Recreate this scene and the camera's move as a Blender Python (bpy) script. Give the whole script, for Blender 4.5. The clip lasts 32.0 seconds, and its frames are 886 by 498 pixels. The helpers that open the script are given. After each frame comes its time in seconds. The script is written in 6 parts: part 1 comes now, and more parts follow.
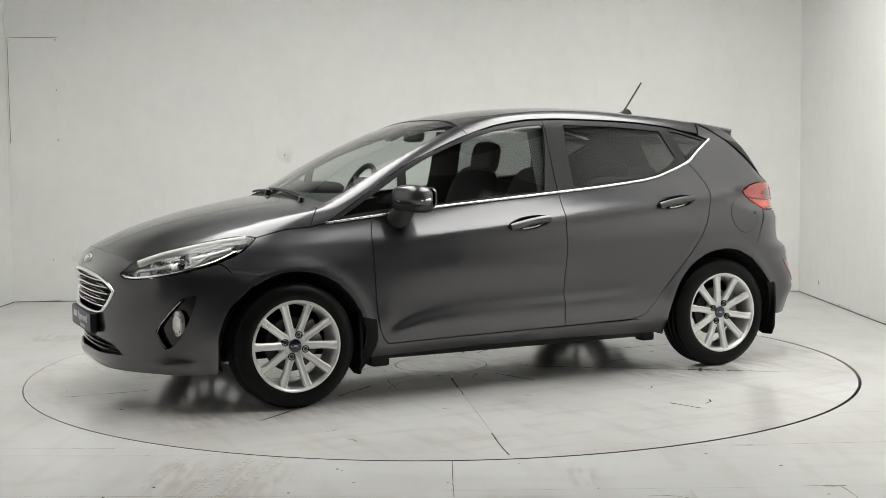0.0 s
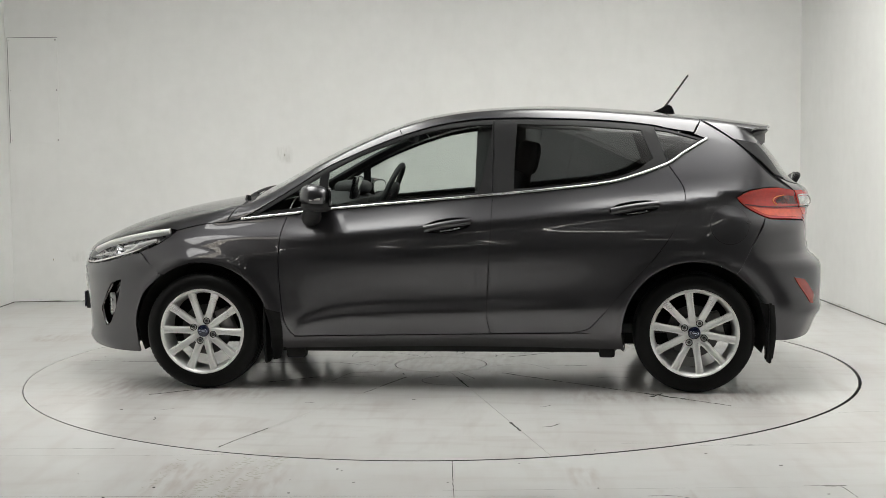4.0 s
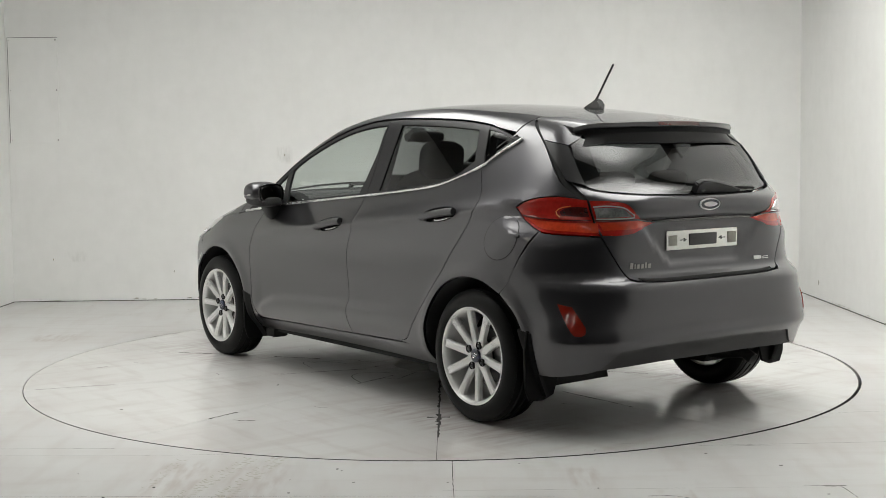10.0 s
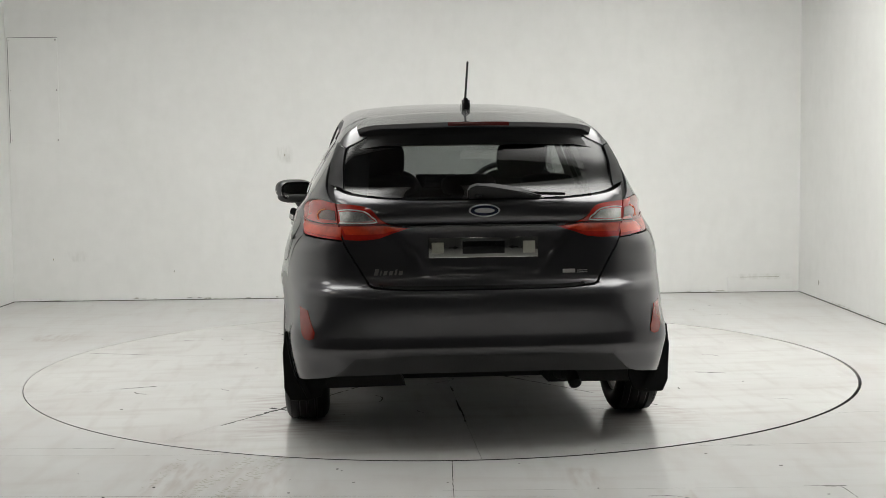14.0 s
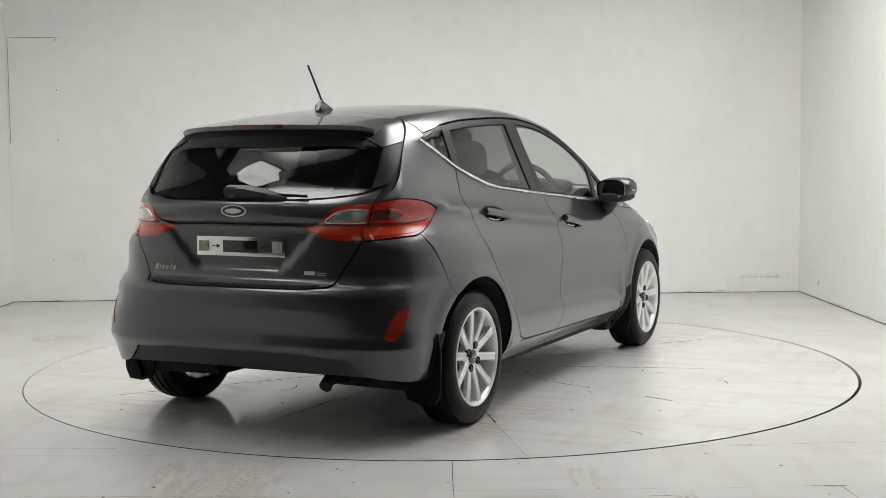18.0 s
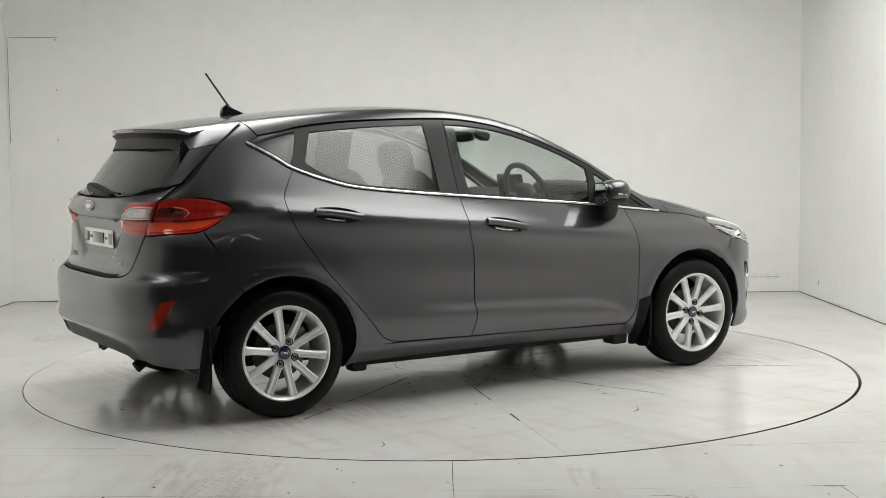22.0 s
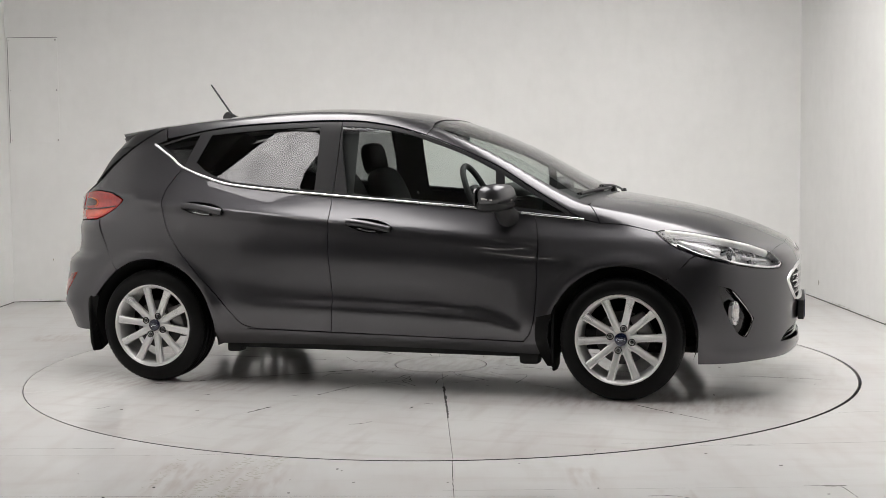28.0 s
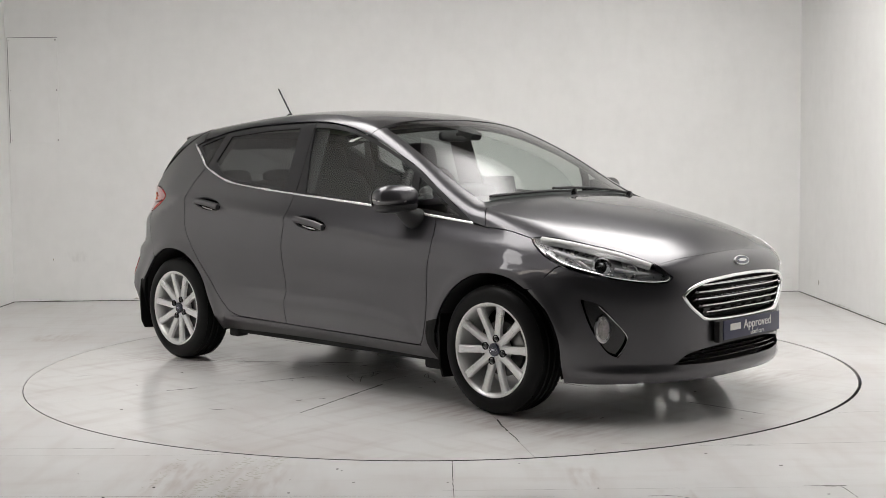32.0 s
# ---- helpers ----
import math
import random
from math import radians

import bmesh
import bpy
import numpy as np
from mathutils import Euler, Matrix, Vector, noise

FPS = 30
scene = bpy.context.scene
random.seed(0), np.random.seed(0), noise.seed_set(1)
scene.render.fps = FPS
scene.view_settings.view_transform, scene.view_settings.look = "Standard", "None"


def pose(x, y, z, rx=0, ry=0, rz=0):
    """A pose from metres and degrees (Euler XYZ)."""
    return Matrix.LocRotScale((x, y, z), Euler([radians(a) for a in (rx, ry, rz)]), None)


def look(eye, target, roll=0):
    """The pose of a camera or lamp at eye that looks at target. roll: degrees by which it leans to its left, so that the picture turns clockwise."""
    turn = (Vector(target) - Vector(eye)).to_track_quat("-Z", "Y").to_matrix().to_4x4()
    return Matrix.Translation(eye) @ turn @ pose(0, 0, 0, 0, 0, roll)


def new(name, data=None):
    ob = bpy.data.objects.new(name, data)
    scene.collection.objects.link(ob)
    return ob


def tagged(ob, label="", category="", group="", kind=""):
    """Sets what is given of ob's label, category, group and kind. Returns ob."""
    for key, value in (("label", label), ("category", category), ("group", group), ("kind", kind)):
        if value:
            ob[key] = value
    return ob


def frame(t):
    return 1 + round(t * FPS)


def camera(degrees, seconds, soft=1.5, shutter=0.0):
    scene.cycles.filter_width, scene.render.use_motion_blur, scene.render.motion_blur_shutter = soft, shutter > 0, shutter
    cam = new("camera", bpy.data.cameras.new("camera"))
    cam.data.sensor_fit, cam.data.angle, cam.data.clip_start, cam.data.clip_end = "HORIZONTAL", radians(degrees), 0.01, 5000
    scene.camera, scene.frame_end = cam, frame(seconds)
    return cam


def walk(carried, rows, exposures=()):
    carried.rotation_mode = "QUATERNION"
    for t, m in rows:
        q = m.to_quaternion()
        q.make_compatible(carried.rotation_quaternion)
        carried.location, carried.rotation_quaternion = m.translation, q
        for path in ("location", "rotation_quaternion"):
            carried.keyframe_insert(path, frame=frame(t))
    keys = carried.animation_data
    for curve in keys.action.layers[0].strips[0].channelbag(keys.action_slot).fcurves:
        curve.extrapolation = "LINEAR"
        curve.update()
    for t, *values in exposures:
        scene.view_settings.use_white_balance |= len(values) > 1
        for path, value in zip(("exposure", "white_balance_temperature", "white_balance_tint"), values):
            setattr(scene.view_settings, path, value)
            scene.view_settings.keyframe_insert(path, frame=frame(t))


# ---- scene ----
# ---- camera: stands still on a tripod ----
EYE = Vector((0.0, -7.1944, 1.2146))
YAW, PITCH, ROLL = radians(-0.1493), radians(-4.423), -0.591
AHEAD = Vector((-math.sin(YAW) * math.cos(PITCH), math.cos(YAW) * math.cos(PITCH), math.sin(PITCH)))
cam = camera(38.30, 32.0, 0.8)
STAND = look(EYE, EYE + AHEAD, ROLL)
walk(cam, [(0, STAND), (32, STAND)], [(0, 0.06, 6500, 8), (26, 0.06, 6500, 8), (28, 0.06, 6500, 13), (32, 0.06, 6500, 13)])

# the turn of the table, in degrees, from start to end
TURN = [(0, 205.66), (6, 157.91), (9, 134.05), (12, 110.40), (14.5, 90.80), (17, 71.25), (20, 47.55), (23, 23.57), (25.5, 3.62), (28, -16.20), (29, -23.95), (30, -31.25), (31, -37.90), (32, -43.93)]

# ---- world and light: a closed studio under ceiling light panels ----
world = bpy.data.worlds.new("world")
scene.world = world
world.use_nodes = True
world.node_tree.nodes["Background"].inputs[0].default_value = (0.6, 0.65, 0.7, 1)
world.node_tree.nodes["Background"].inputs[1].default_value = 0.02
PANEL_GLOW = 5.7


# ---- materials ----
def material(name, colour, rough=0.5, metal=0.0, vary=0.12, scale=6.0, fine=90.0, bump=0.0, coat=0.0, rough_vary=0.08, **more):
    """A procedural surface with a coarse and a fine variation of tone and roughness."""
    m = bpy.data.materials.new(name)
    m.use_nodes = True
    t = m.node_tree
    b = t.nodes["Principled BSDF"]
    put = lambda kind: t.nodes.new("ShaderNode" + kind)
    place = put("TexCoord")
    tone = None
    for s, detail in ((scale, 4), (fine, 2)):
        n = put("TexNoise")
        n.inputs["Scale"].default_value, n.inputs["Detail"].default_value = s, detail
        t.links.new(place.outputs["Object"], n.inputs["Vector"])
        if tone is None:
            tone = n.outputs["Fac"]
        else:
            a = put("Mix")
            a.inputs[0].default_value = 0.4
            t.links.new(tone, a.inputs[2])
            t.links.new(n.outputs["Fac"], a.inputs[3])
            tone = a.outputs[0]
            if bump:
                bp = put("Bump")
                bp.inputs["Strength"].default_value, bp.inputs["Distance"].default_value = 0.6, bump
                t.links.new(tone, bp.inputs["Height"])
                t.links.new(bp.outputs[0], b.inputs["Normal"])
    r = put("ValToRGB")
    r.color_ramp.elements[0].position, r.color_ramp.elements[1].position = 0.3, 0.7
    r.color_ramp.elements[0].color = (*[c * (1 - vary) for c in colour], 1)
    r.color_ramp.elements[1].color = (*[min(1, c * (1 + vary)) for c in colour], 1)
    t.links.new(tone, r.inputs[0])
    t.links.new(r.outputs[0], b.inputs["Base Color"])
    g = put("MapRange")
    g.inputs["From Min"].default_value, g.inputs["From Max"].default_value = 0.3, 0.7
    g.inputs["To Min"].default_value, g.inputs["To Max"].default_value = max(0.0, rough - rough_vary), rough + rough_vary
    t.links.new(tone, g.inputs["Value"])
    t.links.new(g.outputs[0], b.inputs["Roughness"])
    b.inputs["Metallic"].default_value = metal
    b.inputs["Coat Weight"].default_value = coat
    b.inputs["Coat Roughness"].default_value = 0.02
    for key, value in more.items():
        b.inputs[key.replace("_", " ")].default_value = value
    return m


def glass(name, tint, gloss=1.0):
    """A thin pane: what is behind shows through, tinted, under a Fresnel reflection."""
    m = bpy.data.materials.new(name)
    m.use_nodes = True
    t = m.node_tree
    t.nodes.clear()
    out, mix, facing = t.nodes.new("ShaderNodeOutputMaterial"), t.nodes.new("ShaderNodeMixShader"), t.nodes.new("ShaderNodeLayerWeight")
    steep, fres = t.nodes.new("ShaderNodeMath"), t.nodes.new("ShaderNodeMath")
    clear, shine = t.nodes.new("ShaderNodeBsdfTransparent"), t.nodes.new("ShaderNodeBsdfGlossy")
    clear.inputs[0].default_value = (*tint, 1)
    shine.inputs[0].default_value = (gloss, gloss, gloss, 1)
    shine.inputs["Roughness"].default_value = 0.015
    facing.inputs[0].default_value = 0.5
    steep.operation, steep.inputs[1].default_value = "POWER", 5
    fres.operation, fres.inputs[1].default_value, fres.inputs[2].default_value = "MULTIPLY_ADD", 0.92, 0.058
    t.links.new(facing.outputs["Facing"], steep.inputs[0])
    t.links.new(steep.outputs[0], fres.inputs[0])
    t.links.new(fres.outputs[0], mix.inputs[0])
    t.links.new(clear.outputs[0], mix.inputs[1])
    t.links.new(shine.outputs[0], mix.inputs[2])
    t.links.new(mix.outputs[0], out.inputs[0])
    return m


def glow(name, colour, strength):
    m = bpy.data.materials.new(name)
    m.use_nodes = True
    b = m.node_tree.nodes["Principled BSDF"]
    b.inputs["Base Color"].default_value = (0.8, 0.8, 0.8, 1)
    b.inputs["Emission Color"].default_value = (*colour, 1)
    t = m.node_tree
    place, sep = t.nodes.new("ShaderNodeTexCoord"), t.nodes.new("ShaderNodeSeparateXYZ")
    t.links.new(place.outputs["Generated"], sep.inputs[0])
    power = None
    for axis in "XY":  # the emission fades from the middle to the edges, so that reflections stay soft
        d, q, r = t.nodes.new("ShaderNodeMath"), t.nodes.new("ShaderNodeMath"), t.nodes.new("ShaderNodeMapRange")
        d.operation, d.inputs[1].default_value = "SUBTRACT", 0.5
        q.operation = "ABSOLUTE"
        r.interpolation_type = "SMOOTHERSTEP"
        r.inputs["From Min"].default_value, r.inputs["From Max"].default_value = 0.5, 0.24 if axis == "X" else 0.30
        r.inputs["To Min"].default_value, r.inputs["To Max"].default_value = 0.04, 1.0
        t.links.new(sep.outputs[axis], d.inputs[0])
        t.links.new(d.outputs[0], q.inputs[0])
        t.links.new(q.outputs[0], r.inputs["Value"])
        k = t.nodes.new("ShaderNodeMath")
        k.operation = "MULTIPLY"
        t.links.new(r.outputs[0], k.inputs[0])
        if power is None:
            k.inputs[1].default_value = strength
        else:
            t.links.new(power, k.inputs[1])
        power = k.outputs[0]
    t.links.new(power, b.inputs["Emission Strength"])
    return m


def sheet_glow(name, colour, strength, scale):
    """Lit cloth with soft wrinkles and a sharp edge."""
    m = bpy.data.materials.new(name)
    m.use_nodes = True
    t = m.node_tree
    b = t.nodes["Principled BSDF"]
    b.inputs["Emission Color"].default_value = (*colour, 1)
    n, r = t.nodes.new("ShaderNodeTexNoise"), t.nodes.new("ShaderNodeMapRange")
    n.inputs["Scale"].default_value, n.inputs["Detail"].default_value = scale, 2
    r.inputs["From Min"].default_value, r.inputs["From Max"].default_value = 0.3, 0.7
    r.inputs["To Min"].default_value, r.inputs["To Max"].default_value = strength * 0.75, strength * 1.2
    t.links.new(n.outputs["Fac"], r.inputs["Value"])
    t.links.new(r.outputs[0], b.inputs["Emission Strength"])
    return m


def stained(name, colour, dark, rough, marks, amount=0.5, bump=0.0, axes="XY", shine=0.0):
    """Painted concrete: broad clouds, fine speckle, dark scuffs; marks are boxes (x0, x1, y0, y1, strength) of tyre rubber."""
    m = material(name, colour, rough, 0, 0.03, 0.9, 11, bump, rough_vary=0.03, Specular_IOR_Level=0.2, Coat_Weight=shine, Coat_Roughness=0.12)
    t = m.node_tree
    b = t.nodes["Principled BSDF"]
    put = lambda kind: t.nodes.new("ShaderNode" + kind)
    old = b.inputs["Base Color"].links[0].from_socket
    place = put("TexCoord")

    def blotch(scale, low, high, stretch=(1, 1, 1), turn=0.0):
        mp, n, r = put("Mapping"), put("TexNoise"), put("MapRange")
        mp.inputs["Scale"].default_value = stretch
        mp.inputs["Rotation"].default_value = (0, 0, radians(turn))
        n.inputs["Scale"].default_value, n.inputs["Detail"].default_value, n.inputs["Roughness"].default_value = scale, 3, 0.5
        r.inputs["From Min"].default_value, r.inputs["From Max"].default_value = low, high
        t.links.new(place.outputs["Object"], mp.inputs[0])
        t.links.new(mp.outputs[0], n.inputs["Vector"])
        t.links.new(n.outputs["Fac"], r.inputs["Value"])
        return r.outputs[0]

    def times(a, v):
        k = put("Math")
        k.operation = "MULTIPLY"
        t.links.new(a, k.inputs[0])
        if isinstance(v, float):
            k.inputs[1].default_value = v
        else:
            t.links.new(v, k.inputs[1])
        return k.outputs[0]

    layers = [times(blotch(1.3, 0.45, 0.80), amount), times(blotch(3.0, 0.50, 0.80, (3.0, 0.6, 1.0), -20), amount), times(blotch(3.5, 0.52, 0.82, (0.6, 3.0, 1.0), 8), amount)]
    if marks:
        sep = put("SeparateXYZ")
        t.links.new(place.outputs["Object"], sep.inputs[0])
        tread = blotch(7, 0.40, 0.66, (4.0, 0.8, 1.0), -14)
        for x0, x1, y0, y1, s in marks:
            box = None
            for axis, lo, hi in ((axes[0], x0, x1), (axes[1], y0, y1)):
                d, a, r = put("Math"), put("Math"), put("MapRange")
                d.operation, a.operation = "SUBTRACT", "ABSOLUTE"
                d.inputs[1].default_value = (lo + hi) / 2
                t.links.new(sep.outputs[axis], d.inputs[0])
                t.links.new(d.outputs[0], a.inputs[0])
                r.inputs["From Min"].default_value, r.inputs["From Max"].default_value = (hi - lo) / 2, (hi - lo) / 2 * 0.6
                t.links.new(a.outputs[0], r.inputs["Value"])
                box = r.outputs[0] if box is None else times(box, r.outputs[0])
            layers.append(times(times(box, tread), float(s)))
    for f in layers:
        mix = put("Mix")
        mix.data_type = "RGBA"
        t.links.new(f, mix.inputs[0])
        t.links.new(old, mix.inputs[6])
        mix.inputs[7].default_value = (*dark, 1)
        old = mix.outputs[2]
    t.links.new(old, b.inputs["Base Color"])
    return m


PAINT = material("grey_metallic_paint", (0.074, 0.073, 0.078), 0.39, 1.0, 0.05, 3, 1800, coat=1.0, Coat_IOR=1.5, rough_vary=0.03)
GLOSS_BLACK = material("gloss_black", (0.008, 0.008, 0.009), 0.12, coat=0.6)
FRAME_BLACK = material("satin_black_frame", (0.016, 0.016, 0.017), 0.45, Specular_IOR_Level=0.3)
PLASTIC = material("black_plastic", (0.018, 0.018, 0.019), 0.55, bump=0.0004, fine=400)
VOID = material("dark_cavity", (0.006, 0.006, 0.006), 0.8)
RUBBER = material("tyre_rubber", (0.004, 0.004, 0.004), 0.43, bump=0.0002, fine=220, Specular_IOR_Level=0.16)
FLAP = material("black_flap_rubber", (0.005, 0.005, 0.005), 0.6, Specular_IOR_Level=0.15)
CHROME = material("chrome", (0.82, 0.82, 0.83), 0.07, 1.0, 0.03, rough_vary=0.03)
SATIN = material("satin_chrome", (0.70, 0.70, 0.70), 0.22, 1.0, 0.04)
ALLOY = material("silver_alloy", (0.74, 0.74, 0.73), 0.32, 0.35, 0.05, 8, 300, coat=0.4)
BELT = material("brushed_belt_chrome", (0.78, 0.78, 0.78), 0.25, 1.0, 0.05)
STEEL = material("brake_steel", (0.32, 0.31, 0.30), 0.4, 0.9, 0.15)
DISC = material("dull_brake_disc", (0.10, 0.098, 0.095), 0.5, 0.9, 0.3, 12, 60)
NUT = material("dark_wheel_nut", (0.14, 0.14, 0.14), 0.3, 0.9, 0.2)
CLOTH = material("dark_seat_cloth", (0.022, 0.022, 0.024), 0.85, bump=0.0002, fine=300)
TRIM = material("dark_cabin_trim", (0.03, 0.03, 0.032), 0.6, bump=0.0001, fine=250)
LINING = material("pale_roof_lining", (0.42, 0.42, 0.40), 0.9)
RED = material("red_lamp_lens", (0.46, 0.018, 0.011), 0.08, 0.0, 0.25, 14, 60, coat=1.0)
RED_BRIGHT = material("bright_red_lamp_lens", (0.64, 0.055, 0.017), 0.10, 0.0, 0.25, 14, 60, coat=1.0)
SMOKED = material("smoked_lamp_lens", (0.08, 0.012, 0.010), 0.10, 0.0, 0.3, 30, 80, coat=1.0)
LENS_CORE = material("ribbed_clear_lens", (0.60, 0.57, 0.56), 0.16, 0.6, 0.55, 22, 120, coat=1.0)
AMBER = material("amber_lamp_edge", (0.85, 0.16, 0.03), 0.1, 0.0, 0.2, 20, 80, coat=1.0)
REFLECTOR = material("dark_red_reflector", (0.26, 0.018, 0.008), 0.12, 0.0, 0.2, 20, 220, coat=1.0)
CLEAR = material("clear_lamp_lens", (0.75, 0.73, 0.71), 0.12, 0.35, 0.2, 30, 80, coat=1.0)
LAMP_DARK = material("lamp_housing", (0.55, 0.55, 0.555), 0.28, 0.7, 0.25, 14, 60, coat=0.5)
BLUE = material("blue_enamel", (0.006, 0.012, 0.05), 0.2, coat=0.8)
PLATE_BLUE = material("dark_blue_plate", (0.028, 0.032, 0.075), 0.35)
PLATE_FOIL = material("silvery_white_foil", (0.72, 0.72, 0.69), 0.10, 1.0, 0.06)
DARK_RED = material("dark_red_lens", (0.09, 0.008, 0.007), 0.1, coat=1.0)
WHITE = material("white_plate", (0.72, 0.72, 0.70), 0.4)
TAPE = material("translucent_tape", (0.40, 0.40, 0.34), 0.5)
GLASS_F = glass("clear_car_glass", (0.80, 0.84, 0.82))
GLASS_W = glass("windscreen_glass", (0.78, 0.82, 0.80))
GLASS_R = glass("privacy_glass", (0.26, 0.27, 0.27))
LENS = glass("clear_lamp_cover", (0.93, 0.94, 0.95))
MIRROR = material("mirror_silver", (0.9, 0.9, 0.9), 0.01, 1.0, 0.01, rough_vary=0.005)
WALL = stained("white_painted_wall", (0.86, 0.86, 0.845), (0.62, 0.62, 0.59), 0.55, [(-1.34, -1.20, 1.11, 1.27, 0.55), (2.45, 2.98, 0.10, 0.16, 0.4), (-3.1, -2.9, 0.32, 0.42, 0.4), (-0.6, -0.1, 0.9, 1.0, 0.15)], 0.10, 0.0002, "XZ")
FLOOR = stained("worn_painted_floor", (0.64, 0.64, 0.63), (0.45, 0.39, 0.365), 0.40, [(-1.12, -0.86, -2.85, -2.17, 0.55), (-0.86, -0.55, -2.9, -2.2, 0.5), (0.46, 0.60, -2.70, -2.35, 0.5), (0.74, 0.92, -2.95, -2.70, 0.5), (-2.75, -2.38, 1.0, 1.4, 0.6), (-3.2, -2.9, 0.7, 0.9, 0.5)], 0.30, shine=0.3)
PLATE_PAINT = stained("worn_turntable_paint", (0.77, 0.77, 0.753), (0.40, 0.31, 0.29), 0.34, [(-1.9, -0.6, -1.1, -0.5, 0.5), (-1.9, -0.6, 0.45, 1.1, 0.5), (0.6, 1.9, -1.1, -0.5, 0.5), (0.6, 1.9, 0.45, 1.1, 0.45), (-0.6, 0.6, -0.5, 0.5, 0.3)], 0.32, shine=0.9)
# near-black for the unseen walls, in place of a dim hall
DARK_WALL = material("dark_grey_curtain", (0.075, 0.075, 0.076), 0.8)
FLOOR_OVERLAY = material("grey_hall_floor", (0.22, 0.22, 0.215), 0.5)
CEILING = material("ceiling_paint", (0.13, 0.13, 0.127), 0.8)
JOINT = material("dirty_joint", (0.03, 0.028, 0.025), 0.8, bump=0.001)
MARK = material("rubber_smear", (0.40, 0.39, 0.335), 0.6, 0, 0.15, 14, 60)
TUBE_GLOW = glow("fluorescent_tube", (1.0, 0.97, 0.90), 17.0)
CLOTH_GLOW = sheet_glow("lit_white_cloth", (1.0, 0.98, 0.96), 5.5, 5)
WARM_GLOW = sheet_glow("lit_warm_louvre", (1.0, 0.90, 0.76), 4.0, 14)
GLOW = glow("light_panel_diffuser", (1.0, 0.985, 0.955), PANEL_GLOW)
# ---- the car's outer form: one smooth body, from a few long curves ----
class Curve:
    """A smooth curve through a few knots (monotone cubic, then rounded by sigma)."""

    def __init__(self, knots, sigma=0.03, reach=0.6, step=0.002):
        k = np.array(sorted(knots), float)
        x, v = k[:, 0], k[:, 1]
        d = np.diff(v) / np.diff(x)
        m = np.concatenate([[d[0]], np.where(d[:-1] * d[1:] > 0, 2 * d[:-1] * d[1:] / (d[:-1] + d[1:] + 1e-12), 0), [d[-1]]])
        self.x = np.arange(x[0] - reach, x[-1] + reach, step)
        i = np.clip(np.searchsorted(x, self.x) - 1, 0, len(d) - 1)
        h = x[i + 1] - x[i]
        u = np.clip((self.x - x[i]) / h, 0, 1)
        y = (v[i] * (1 + 2 * u) * (1 - u) ** 2 + v[i + 1] * u * u * (3 - 2 * u) + h * m[i] * u * (1 - u) ** 2 - h * m[i + 1] * u * u * (1 - u))
        y += np.where(self.x < x[0], (self.x - x[0]) * m[0], 0) + np.where(self.x > x[-1], (self.x - x[-1]) * m[-1], 0)
        n = max(1, int(3 * sigma / step))
        w = np.exp(-0.5 * (np.arange(-n, n + 1) * step / max(sigma, 1e-6)) ** 2)
        wide = np.concatenate([y[0] - (y[1] - y[0]) * np.arange(n, 0, -1), y, y[-1] + (y[-1] - y[-2]) * np.arange(1, n + 1)])
        self.y = np.convolve(wide, w / w.sum(), "valid")
        self.slope = np.gradient(self.y, self.x)

    def __call__(self, x):
        return np.interp(x, self.x, self.y)


